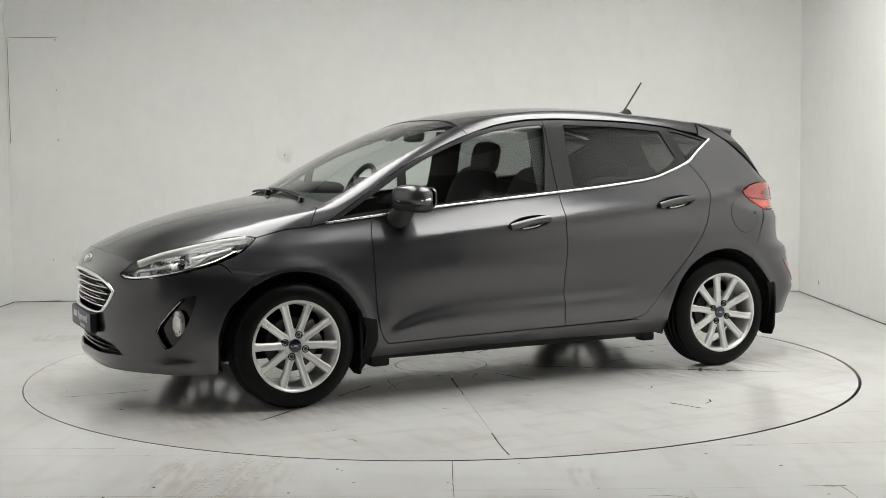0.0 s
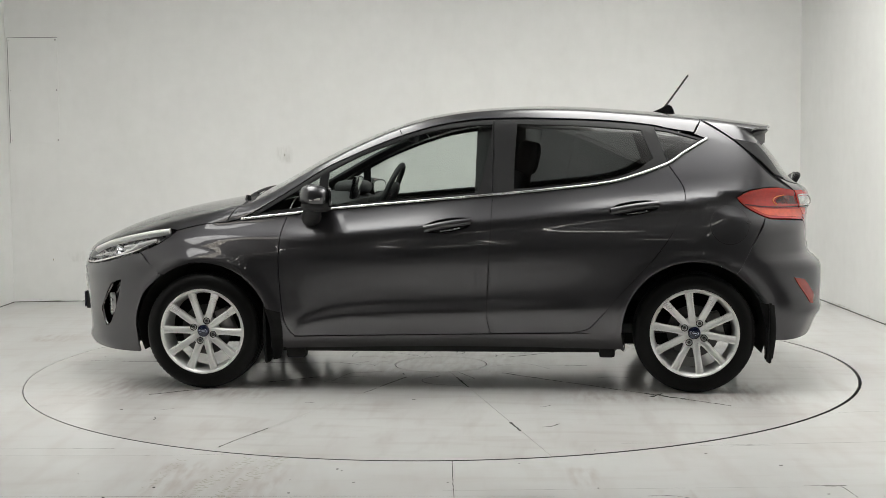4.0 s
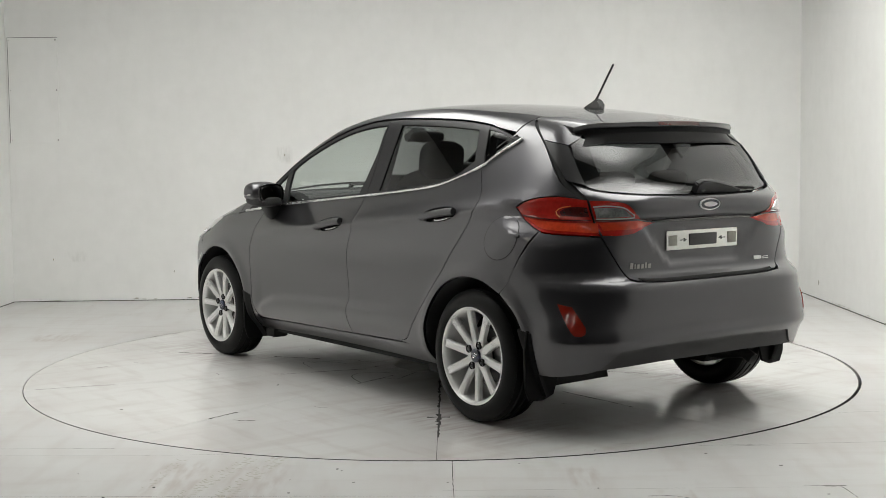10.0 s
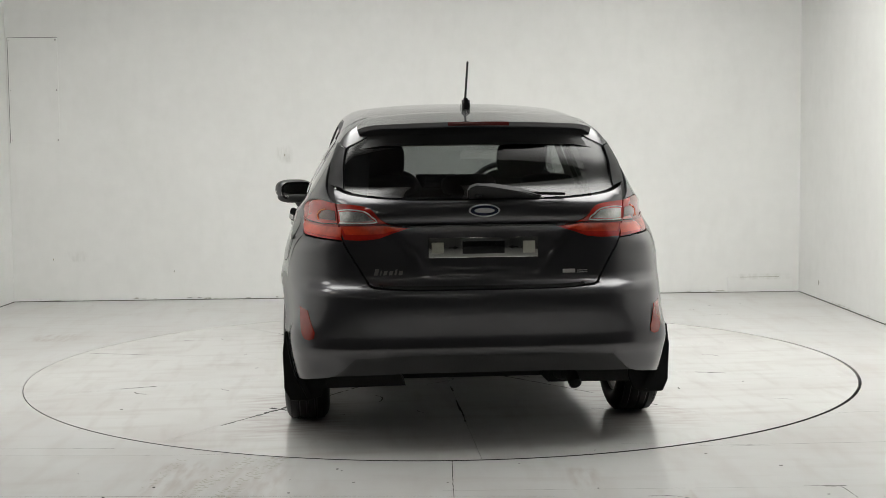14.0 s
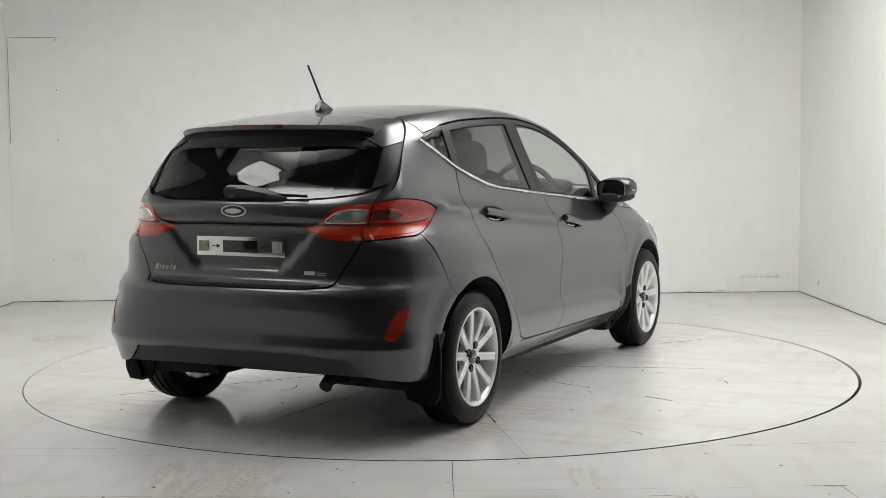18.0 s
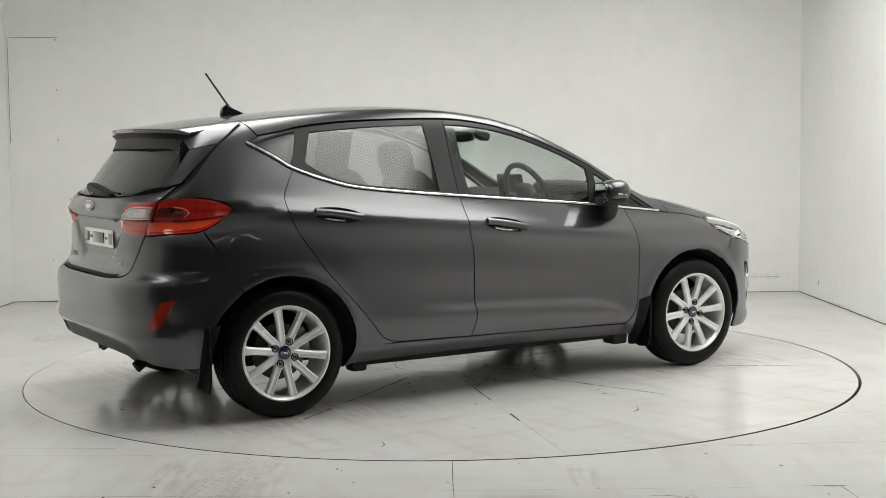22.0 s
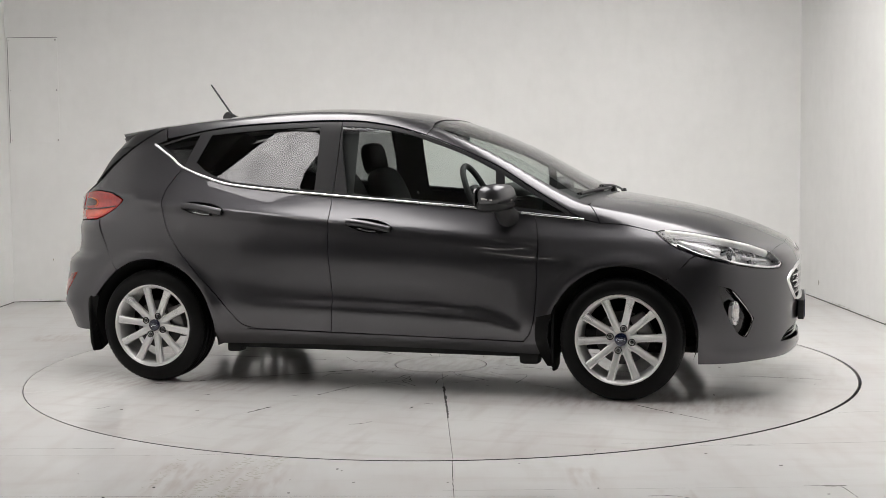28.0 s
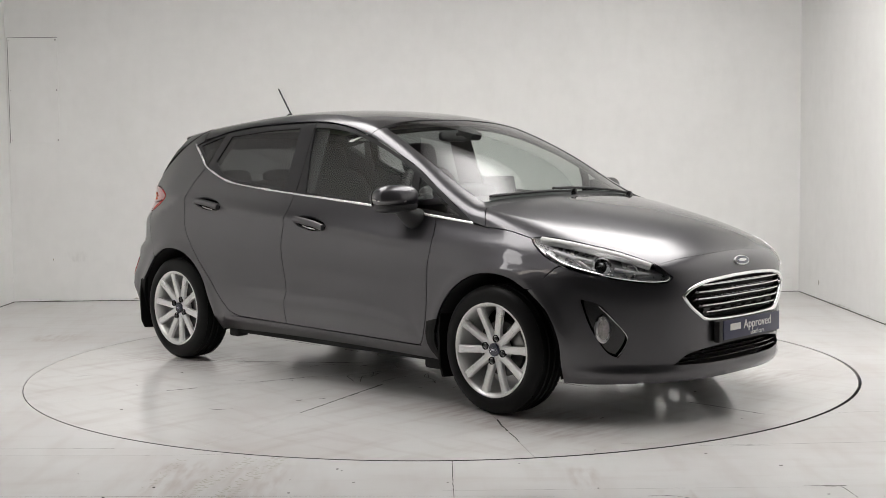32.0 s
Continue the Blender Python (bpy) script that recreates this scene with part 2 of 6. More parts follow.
# lines along the side, each as height and half width over x (forward)
SIDE = [
    (Curve([(-2, 0.20), (2.2, 0.20)]), Curve([(-2.0, 0.69), (-1.7, 0.75), (-1.25, 0.745), (0.0, 0.735), (1.25, 0.755), (1.6, 0.75), (2.0, 0.64)])),
    (Curve([(-2, 0.30), (2.2, 0.29)]), Curve([(-2.0, 0.73), (-1.7, 0.785), (-1.25, 0.815), (0.0, 0.820), (0.8, 0.820), (1.25, 0.815), (1.6, 0.78), (2.0, 0.66)])),
    (Curve([(-2, 0.44), (-0.9, 0.43), (0.8, 0.37), (2.2, 0.37)]), Curve([(-2.0, 0.75), (-1.7, 0.805), (-1.25, 0.85), (-0.6, 0.846), (0.0, 0.843), (0.8, 0.836), (1.25, 0.838), (1.6, 0.80), (2.0, 0.67)])),
    (Curve([(-2, 0.53), (-0.9, 0.53), (0.8, 0.48), (2.2, 0.48)]), Curve([(-2.0, 0.72), (-1.7, 0.788), (-1.25, 0.852), (-0.6, 0.842), (0.0, 0.839), (0.8, 0.834), (1.25, 0.842), (1.6, 0.80), (2.0, 0.67)])),
    (Curve([(-2, 0.74), (-0.9, 0.72), (0.8, 0.65), (2.2, 0.63)]), Curve([(-2.0, 0.70), (-1.7, 0.775), (-1.25, 0.845), (-0.6, 0.852), (0.0, 0.852), (0.8, 0.836), (1.25, 0.832), (1.6, 0.79), (2.0, 0.65)])),
    (Curve([(-2, 0.93), (-0.97, 0.895), (-0.03, 0.83), (0.8, 0.775), (2.2, 0.72)]), Curve([(-2.0, 0.62), (-1.7, 0.70), (-1.43, 0.785), (-0.97, 0.80), (-0.03, 0.82), (0.8, 0.80), (1.25, 0.79), (1.6, 0.735), (2.0, 0.58)])),
    (Curve([(-2, 1.07), (-1.2, 1.06), (-0.8, 1.037), (-0.23, 0.985), (0.23, 0.946), (0.8, 0.89), (1.3, 0.845), (2.2, 0.80)]), Curve([(-2.0, 0.55), (-1.7, 0.64), (-1.4, 0.705), (-0.8, 0.728), (-0.23, 0.742), (0.5, 0.742), (1.05, 0.735), (1.4, 0.725), (2.0, 0.55)])),
    (Curve([(-2, 1.36), (2.2, 1.36)]), Curve([(-2.0, 0.43), (-1.6, 0.505), (-1.3, 0.545), (-0.8, 0.572), (-0.3, 0.588), (0.2, 0.595), (0.6, 0.605), (1.2, 0.60), (2.0, 0.50)])),
]
TOP = Curve([(2.12, 0.60), (2.05, 0.715), (1.937, 0.772), (1.809, 0.828), (1.618, 0.888), (1.428, 0.932), (1.238, 0.965), (1.12, 0.984), (1.01, 1.030), (0.663, 1.213), (0.43, 1.314), (0.216, 1.383), (0.024, 1.421), (-0.135, 1.439), (-0.3, 1.449), (-0.455, 1.452), (-0.62, 1.448), (-0.935, 1.426), (-1.257, 1.394), (-1.58, 1.349), (-2.0, 1.28)], 0.025)
CROWN = Curve([(2.2, 0.06), (1.4, 0.05), (1.1, 0.030), (0.9, 0.035), (0.4, 0.036), (-0.4, 0.045), (-1.2, 0.05), (-2, 0.05)], 0.1)
NOSE = Curve([(0.10, 1.95), (0.165, 2.02), (0.198, 2.058), (0.232, 2.068), (0.258, 2.058), (0.32, 2.060), (0.45, 2.07), (0.58, 2.078), (0.66, 2.07), (0.72, 2.05), (0.80, 2.0)], 0.009)
TAIL = Curve([(0.15, -1.78), (0.27, -1.86), (0.36, -1.898), (0.405, -1.926), (0.44, -1.916), (0.58, -1.93), (0.625, -1.925), (0.655, -1.90), (0.68, -1.862), (0.78, -1.85), (0.88, -1.855), (0.95, -1.88), (0.99, -1.882), (1.02, -1.855), (1.05, -1.81), (1.17, -1.722), (1.29, -1.622), (1.40, -1.53)], 0.010)


def half_width(x, z):
    zs = np.stack([c(x) for c, _ in SIDE], -1)
    ys = np.stack([c(x) for _, c in SIDE], -1)
    d = np.diff(ys) / np.diff(zs)
    m = np.concatenate([d[..., :1], np.where(d[..., :-1] * d[..., 1:] > 0, 2 * d[..., :-1] * d[..., 1:] / (d[..., :-1] + d[..., 1:] + 1e-12), 0), d[..., -1:]], -1)
    i = (zs[..., 1:-1] <= z[..., None]).sum(-1)[..., None]
    at = lambda a, k: np.take_along_axis(a, i + k, -1)[..., 0]
    z0, z1, y0, y1, m0, m1 = at(zs, 0), at(zs, 1), at(ys, 0), at(ys, 1), at(m, 0), at(m, 1)
    h = z1 - z0
    u = np.clip((z - z0) / h, 0, 1)
    y = y0 * (1 + 2 * u) * (1 - u) ** 2 + y1 * u * u * (3 - 2 * u) + h * m0 * u * (1 - u) ** 2 - h * m1 * u * u * (1 - u)
    y = y + np.where(z < z0, (z - z0) * m0, 0) + np.where(z > z1, (z - z1) * m1, 0)
    for cx in (AXLE, -AXLE):  # the flared lips of the wheel arches
        r = np.hypot(x - cx, z - HUB_Z)
        y = y + 0.010 * np.exp(-(((r - 0.37) / 0.035) ** 2)) * (z > 0.1)
    s = z - SCOOP(x)  # the scooped crease low on the doors
    y = y + 0.018 * ramp(x, -0.80, -0.35) * ramp(x, 0.80, 0.70) * (0.5 - ramp(s, -0.024, 0.036)) * np.exp(-((s / 0.13) ** 2))
    s = z - SHOULDER(x)  # the sharp line that rises through the handles to the tail lamp
    y = y + 0.011 * ramp(x, -1.52, -1.25) * ramp(x, 1.0, 0.55) * np.exp(-((s / np.where(s > 0, 0.036, 0.026)) ** 2))
    return y


SCOOP = Curve([(-0.9, 0.45), (-0.58, 0.445), (-0.24, 0.437), (0.09, 0.427), (0.32, 0.417), (0.55, 0.398), (0.70, 0.355), (0.80, 0.31)], 0.02)
SHOULDER = Curve([(-1.5, 0.965), (-0.955, 0.924), (-0.5, 0.880), (-0.024, 0.836), (0.4, 0.798), (0.8, 0.762), (1.3, 0.72)], 0.03)
AXLE, HUB_Z = 1.2465, 0.300


def ramp(v, a, b):
    u = np.clip((v - a) / (b - a), 0, 1)
    return u * u * (3 - 2 * u)


def smax(a, b, k):
    h = np.clip(1 - np.abs(a - b) / k, 0, None)
    return np.maximum(a, b) + h * h * k / 4


def bow(y, z):
    """How far the rear end curves forward towards its sides: blunt below, an even curve over the screen."""
    glazed = ramp(z, 0.93, 1.07)
    return (1 - glazed) * (0.6 + 0.4 * ramp(z, 0.45, 0.6) + 1.8 * ramp(z, 0.8, 1.0)) * y**6 + glazed * (0.25 * y * y + 0.45 * y**6)


def body(p):
    """Below zero inside the car, above zero outside."""
    x, y, z = p[..., 0], np.abs(p[..., 1]), p[..., 2]
    side = (y - half_width(x, z)) * 0.94
    xe = x + 0.17 * y * y * ramp(x, -0.3, 0.5)
    top = (z - TOP(xe) + CROWN(x) * (y / 0.6) ** 2.4) / np.sqrt(1 + np.interp(xe, TOP.x, TOP.slope) ** 2)
    front = (x - NOSE(z) + 0.86 * y**3) * 0.8
    pocket = 0.013 * ramp(0.262 + 1.0 * (z - 0.735) - y, 0, 0.06) * ramp(z, 0.70, 0.73) * ramp(0.935 - z, 0, 0.03)
    back = (TAIL(z) + pocket + bow(y, z) - x) * 0.9
    k = 0.078 - 0.033 * ramp(x, -0.1, 0.3) * ramp(x, 1.4, 1.1)
    return smax(smax(smax(side, top, k), front, 0.05), back, 0.05)


def shell(p):
    """The body with no rear end: the roof's line run on backwards."""
    x, y, z = p[..., 0], np.abs(p[..., 1]), p[..., 2]
    return smax((y - half_width(x, z)) * 0.94, z - TOP(x) + CROWN(x) * (y / 0.6) ** 2.4, 0.09)


def normals(p):
    e, out = 0.003, np.empty_like(p)
    for i in range(3):
        s = np.zeros(3)
        s[i] = e
        out[..., i] = body(p + s) - body(p - s)
    return out / np.maximum(np.linalg.norm(out, axis=-1, keepdims=True), 1e-9)


def meet(o, d, far=2.4):
    """The point where rays from inside leave the body."""
    lo, hi = np.zeros(len(o)), np.full(len(o), far)
    for _ in range(34):
        mid = (lo + hi) / 2
        inside = body(o + mid[:, None] * d) < 0
        lo, hi = np.where(inside, mid, lo), np.where(inside, hi, mid)
    return o + ((lo + hi) / 2)[:, None] * d
# ---- mesh helpers ----
from mathutils.geometry import delaunay_2d_cdt

OX, OY = -0.1025, -0.0212  # the car's middle on the table


def link(name, mesh, mat, parent, label=""):
    ob = new(name, mesh)
    mesh.materials.append(mat)
    if parent is not None:
        ob.parent = parent
        if parent.type == "EMPTY":
            ob.location = (OX, OY, 0) if parent.name.startswith("hatchback") else (0, 0, 0)
    if label:
        tagged(ob, label)
    return ob


def part(name, bm, mat, parent, label="", smooth=35):
    mesh = bpy.data.meshes.new(name)
    bmesh.ops.recalc_face_normals(bm, faces=bm.faces)
    bm.to_mesh(mesh)
    bm.free()
    mesh.polygons.foreach_set("use_smooth", [True] * len(mesh.polygons))
    mesh.set_sharp_from_angle(angle=radians(smooth))
    return link(name, mesh, mat, parent, label)


def again(ob, parent, m):
    """The same mesh once more, as a part of another thing or part, at the pose m."""
    o = new(ob.name.split(".")[0], ob.data)
    o.parent, o.matrix_basis = parent, m
    if "label" in ob:
        tagged(o, ob["label"])
    return o


def box(bm, at, size, bevel=0.01, turn=(0, 0, 0), segs=2):
    m = pose(*at, *turn) @ Matrix.Diagonal((*size, 1))
    made = bmesh.ops.create_cube(bm, size=1, matrix=m)["verts"]
    if bevel:
        edges = list({e for v in made for e in v.link_edges})
        bmesh.ops.bevel(bm, geom=edges, offset=bevel, segments=segs, profile=0.6, affect="EDGES", clamp_overlap=True)
    return bm


def lathe(bm, profile, segs=64, m=None, closed=False):
    """Turn (radius, along) pairs about the y axis."""
    rings = []
    for r, y in profile:
        rings.append([bm.verts.new((r * math.cos(2 * math.pi * i / segs), y, r * math.sin(2 * math.pi * i / segs))) for i in range(segs)])
    pairs = list(zip(rings, rings[1:] + rings[:1])) if closed else list(zip(rings, rings[1:]))
    for a, b in pairs:
        for i in range(segs):
            bm.faces.new((a[i], a[(i + 1) % segs], b[(i + 1) % segs], b[i]))
    if m is not None:
        bmesh.ops.transform(bm, matrix=m, verts=[v for r in rings for v in r])
    return rings


def tube(bm, pts, radius, segs=10, cap=True):
    """A round bar along points; radius may change from point to point."""
    pts = [Vector(p) for p in pts]
    rings, side = [], None
    for i, p in enumerate(pts):
        t = (pts[min(i + 1, len(pts) - 1)] - pts[max(i - 1, 0)]).normalized()
        if side is None:
            side = t.orthogonal().normalized()
        side = (side - t * side.dot(t)).normalized()
        up = t.cross(side)
        r = radius[i] if isinstance(radius, (list, tuple)) else radius
        rings.append([bm.verts.new(p + r * (math.cos(a) * side + math.sin(a) * up)) for a in (2 * math.pi * k / segs for k in range(segs))])
    for a, b in zip(rings, rings[1:]):
        for i in range(segs):
            bm.faces.new((a[i], a[(i + 1) % segs], b[(i + 1) % segs], b[i]))
    if cap:
        bm.faces.new(rings[0])
        bm.faces.new(rings[-1][::-1])
    return bm


def pillow(bm, at, size, power=3.0, turn=(0, 0, 0), n=20):
    """A rounded, cushion-like body (superellipsoid)."""
    m = pose(*at, *turn)
    f = lambda v: math.copysign(abs(v) ** (2 / power), v)
    rings = []
    for i in range(1, n):
        a = math.pi * i / n - math.pi / 2
        rings.append([bm.verts.new(m @ Vector((size[0] / 2 * f(math.cos(a)) * f(math.cos(b)), size[1] / 2 * f(math.cos(a)) * f(math.sin(b)), size[2] / 2 * f(math.sin(a))))) for b in (2 * math.pi * k / (2 * n) for k in range(2 * n))])
    for a, b in zip(rings, rings[1:]):
        for i in range(2 * n):
            bm.faces.new((a[i], a[(i + 1) % (2 * n)], b[(i + 1) % (2 * n)], b[i]))
    bm.faces.new(rings[0][::-1])
    bm.faces.new(rings[-1])
    return bm


def prism(bm, outline, depth, m):
    """A flat outline (x, y) given a thickness along z, laid by m."""
    a = [bm.verts.new(m @ Vector((x, y, 0))) for x, y in outline]
    b = [bm.verts.new(m @ Vector((x, y, depth))) for x, y in outline]
    bm.faces.new(a[::-1])
    bm.faces.new(b)
    for i in range(len(a)):
        j = (i + 1) % len(a)
        bm.faces.new((a[i], a[j], b[j], b[i]))
    return bm


def ellipse(rx, ry, n=32, cx=0, cy=0):
    return [(cx + rx * math.cos(2 * math.pi * i / n), cy + ry * math.sin(2 * math.pi * i / n)) for i in range(n)]


def words(name, text, size, mat, parent, m, label="", depth=0.0008):
    """Letters in the built-in font, as a mesh."""
    c = bpy.data.curves.new(name, "FONT")
    c.body, c.size, c.extrude, c.align_x, c.align_y, c.resolution_u = text, size, depth, "CENTER", "CENTER", 3
    tmp = bpy.data.objects.new("tmp", c)
    mesh = bpy.data.meshes.new_from_object(tmp)
    bpy.data.objects.remove(tmp)
    mesh.materials.clear()
    mesh.transform(m)
    return link(name, mesh, mat, parent, label)


# ---- panels: outlines laid onto the body ----
# way of laying: side (x, z); axial: round the long axis; front and rear: round an upright axis
def flat(kind, p):
    p = np.asarray(p, float)
    if kind == "side":
        return p[..., [0, -1]]
    if kind == "axial":
        return np.stack([p[..., 0], 0.75 * np.arctan2(p[..., 1], p[..., 2] - 0.45)], -1)
    s = 1 if kind == "front" else -1
    return np.stack([0.85 * np.arctan2(p[..., 1], s * p[..., 0] - 0.9), p[..., 2]], -1)


def lay(kind, q):
    q = np.asarray(q, float)
    zero, one = np.zeros(len(q)), np.ones(len(q))
    if kind == "side":
        o, d = np.stack([q[:, 0], zero, q[:, 1]], -1), np.stack([zero, one, zero], -1)
    elif kind == "axial":
        a = q[:, 1] / 0.75
        o, d = np.stack([q[:, 0], zero, zero + 0.45], -1), np.stack([zero, np.sin(a), np.cos(a)], -1)
    else:
        s, a = (1 if kind == "front" else -1), q[:, 0] / 0.85
        o, d = np.stack([zero + s * 0.9, zero, q[:, 1]], -1), np.stack([s * np.cos(a), np.sin(a), zero], -1)
    return meet(o, d)


def smoothed(pts, step):
    """A rounded line through a few points (Catmull-Rom), evenly sampled."""
    p = np.asarray(pts, float)
    if len(p) > 2:
        e = np.concatenate([[2 * p[0] - p[1]], p, [2 * p[-1] - p[-2]]])
        u = np.linspace(0, 1, 12, endpoint=False)[:, None]
        out = []
        for a, b, c, d in zip(e, e[1:], e[2:], e[3:]):
            out.append(0.5 * (2 * b + (c - a) * u + (2 * a - 5 * b + 4 * c - d) * u**2 + (3 * b - a - 3 * c + d) * u**3))
        p = np.concatenate(out + [p[-1:]])
    s = np.concatenate([[0], np.cumsum(np.linalg.norm(np.diff(p, axis=0), axis=1))])
    n = max(2, int(round(s[-1] / step)) + 1)
    return np.stack([np.interp(np.linspace(0, s[-1], n), s, p[:, i]) for i in range(p.shape[1])], -1)


def loop_of(kind, segments, step, half=False):
    q = np.concatenate([smoothed(flat(kind, s), step)[:-1] if not half or i < len(segments) - 1 else smoothed(flat(kind, s), step) for i, s in enumerate(segments)])
    if half:  # the other half, mirrored
        m = q[::-1] * ([1, -1] if kind == "axial" else [-1, 1])
        q = np.concatenate([q, m[1:-1]])
    keep = np.linalg.norm(q - np.roll(q, 1, 0), axis=1) > step * 0.2
    return q[keep]


def within(p, loop):
    x, y = p[:, 0][:, None], p[:, 1][:, None]
    a, b = loop, np.roll(loop, -1, 0)
    cross = (a[:, 1] > y) != (b[:, 1] > y)
    at = a[:, 0] + (y - a[:, 1]) * (b[:, 0] - a[:, 0]) / (b[:, 1] - a[:, 1] + 1e-12)
    return (cross & (x < at)).sum(1) % 2 == 1


def shrink(loop, by):
    a = np.roll(loop, 1, 0) - np.roll(loop, -1, 0)
    n = np.stack([a[:, 1], -a[:, 0]], -1) / np.maximum(np.linalg.norm(a, axis=1)[:, None], 1e-9)
    area = (loop[:, 0] * np.roll(loop[:, 1], -1) - loop[:, 1] * np.roll(loop[:, 0], -1)).sum()
    return loop + n * by * (-1 if area > 0 else 1) * -1


def ring(kind, segments, step=0.02, half=False):
    return loop_of(kind, segments, step, half)


def panel(name, kind, segments, mat, parent, mirror=False, half=False, holes=(), off=0.0, step=0.028, rim=0.014, gap=0.0022, label=""):
    """A sheet with the body's curve, an outline and holes of its own, and a turned-in edge."""
    outer = shrink(loop_of(kind, segments, step * 0.55, half), gap)
    loops = [outer] + [np.asarray(h, float) for h in holes]
    lo, hi = outer.min(0), outer.max(0)
    gx, gy = np.meshgrid(np.arange(lo[0], hi[0], step), np.arange(lo[1], hi[1], step))
    gx[1::2] += step / 2
    inner = np.stack([gx.ravel(), gy.ravel()], -1)
    inner = inner[within(inner, outer)]
    edge = np.concatenate(loops)
    if len(inner):
        inner = inner[(np.linalg.norm(inner[:, None] - edge[None], axis=2) > step * 0.5).all(1)]
        for h in loops[1:]:
            inner = inner[~within(inner, h)]
    pts, edges, k = np.concatenate([edge, inner]), [], 0
    for lp in loops:
        edges += [(k + i, k + (i + 1) % len(lp)) for i in range(len(lp))]
        k += len(lp)
    v2, _, tris, *_ = delaunay_2d_cdt([Vector(p) for p in pts.tolist()], edges, [], 0, 1e-7)
    q = np.array([tuple(v) for v in v2])
    tris = np.array([t[:3] for t in tris])
    c = q[tris].mean(1)
    good = within(c, outer)
    for h in loops[1:]:
        good &= ~within(c, h)
    tris = tris[good]
    v = lay(kind, q)
    n = normals(v)
    v = v + n * off
    fn = np.cross(v[tris[:, 1]] - v[tris[:, 0]], v[tris[:, 2]] - v[tris[:, 0]])
    turn = (fn * n[tris[:, 0]]).sum(1) < 0
    tris[turn] = tris[turn][:, ::-1]
    faces, verts, norms = tris.tolist(), [v], [n]
    if rim:
        e = np.sort(np.concatenate([tris[:, [0, 1]], tris[:, [1, 2]], tris[:, [2, 0]]]), 1)
        d = np.concatenate([tris[:, [0, 1]], tris[:, [1, 2]], tris[:, [2, 0]]])
        _, first, count = np.unique(e, axis=0, return_index=True, return_counts=True)
        b = d[first[count == 1]]
        tang = v[b[:, 1]] - v[b[:, 0]]
        out = np.cross(tang, n[b[:, 0]])
        out /= np.maximum(np.linalg.norm(out, axis=1)[:, None], 1e-9)
        k = len(v)
        for i, (a, z) in enumerate(b):
            j = k + 4 * i
            faces.append([j, j + 1, j + 2, j + 3])
        quad = np.stack([v[b[:, 0]], v[b[:, 0]] - n[b[:, 0]] * rim, v[b[:, 1]] - n[b[:, 1]] * rim, v[b[:, 1]]], 1)
        verts.append(quad.reshape(-1, 3))
        norms.append(np.repeat(out, 4, 0))
    v, n = np.concatenate(verts), np.concatenate(norms)
    if mirror:
        v, n = v * [1, -1, 1], n * [1, -1, 1]
        faces = [f[::-1] for f in faces]
    mesh = bpy.data.meshes.new(name)
    mesh.from_pydata(v.tolist(), [], faces)
    mesh.polygons.foreach_set("use_smooth", [True] * len(mesh.polygons))
    mesh.normals_split_custom_set_from_vertices(n.tolist())
    return link(name, mesh, mat, parent, label)


def strip(name, kind, pts, width, height, mat, parent, mirror=False, closed=False, off=0.0, label="", step=0.015, half=False):
    """A raised bead that follows a line on the body."""
    q = smoothed(flat(kind, pts), step)
    if half:
        q = np.concatenate([q, (q[::-1] * ([1, -1] if kind == "axial" else [-1, 1]))[1:]])
    v = lay(kind, q)
    n = normals(v)
    if closed:
        t = np.roll(v, -1, 0) - np.roll(v, 1, 0)
    else:
        t = np.gradient(v, axis=0)
    t /= np.maximum(np.linalg.norm(t, axis=1)[:, None], 1e-9)
    b = np.cross(n, t)
    prof = [(-0.5, -0.3), (-0.5, 0.45), (-0.34, 0.9), (0, 1.0), (0.34, 0.9), (0.5, 0.45), (0.5, -0.3)]
    rows = np.stack([v + n * off + b * (w * width) + n * (h * height) for w, h in prof], 1)
    if mirror:
        rows = rows * [1, -1, 1]
    bm = bmesh.new()
    rings = [[bm.verts.new(p) for p in row] for row in rows]
    for i in range(len(rings) - (0 if closed else 1)):
        a, c = rings[i], rings[(i + 1) % len(rings)]
        for k in range(len(prof) - 1):
            bm.faces.new((a[k], a[k + 1], c[k + 1], c[k]))
    if not closed:
        bm.faces.new(rings[0])
        bm.faces.new(rings[-1][::-1])
    return part(name, bm, mat, parent, label, 50)


def spot(kind, p):
    """The place on the body at a rough point, with a pose whose z is the outward normal and whose y points up."""
    v = lay(kind, flat(kind, np.array([p], float)))
    n = Vector(normals(v)[0])
    x = Vector((0, 0, 1)).cross(n).normalized()
    y = n.cross(x)
    m = Matrix((x, y, n)).transposed().to_4x4()
    return Matrix.Translation(Vector(v[0])) @ m
# ---- the room ----
XL, XR, YB, YF, HC = -3.52, 3.02, 3.39, -9.6, 3.3
SKEW = (3.478 - 3.298) / 6.5  # the back wall runs a little askew


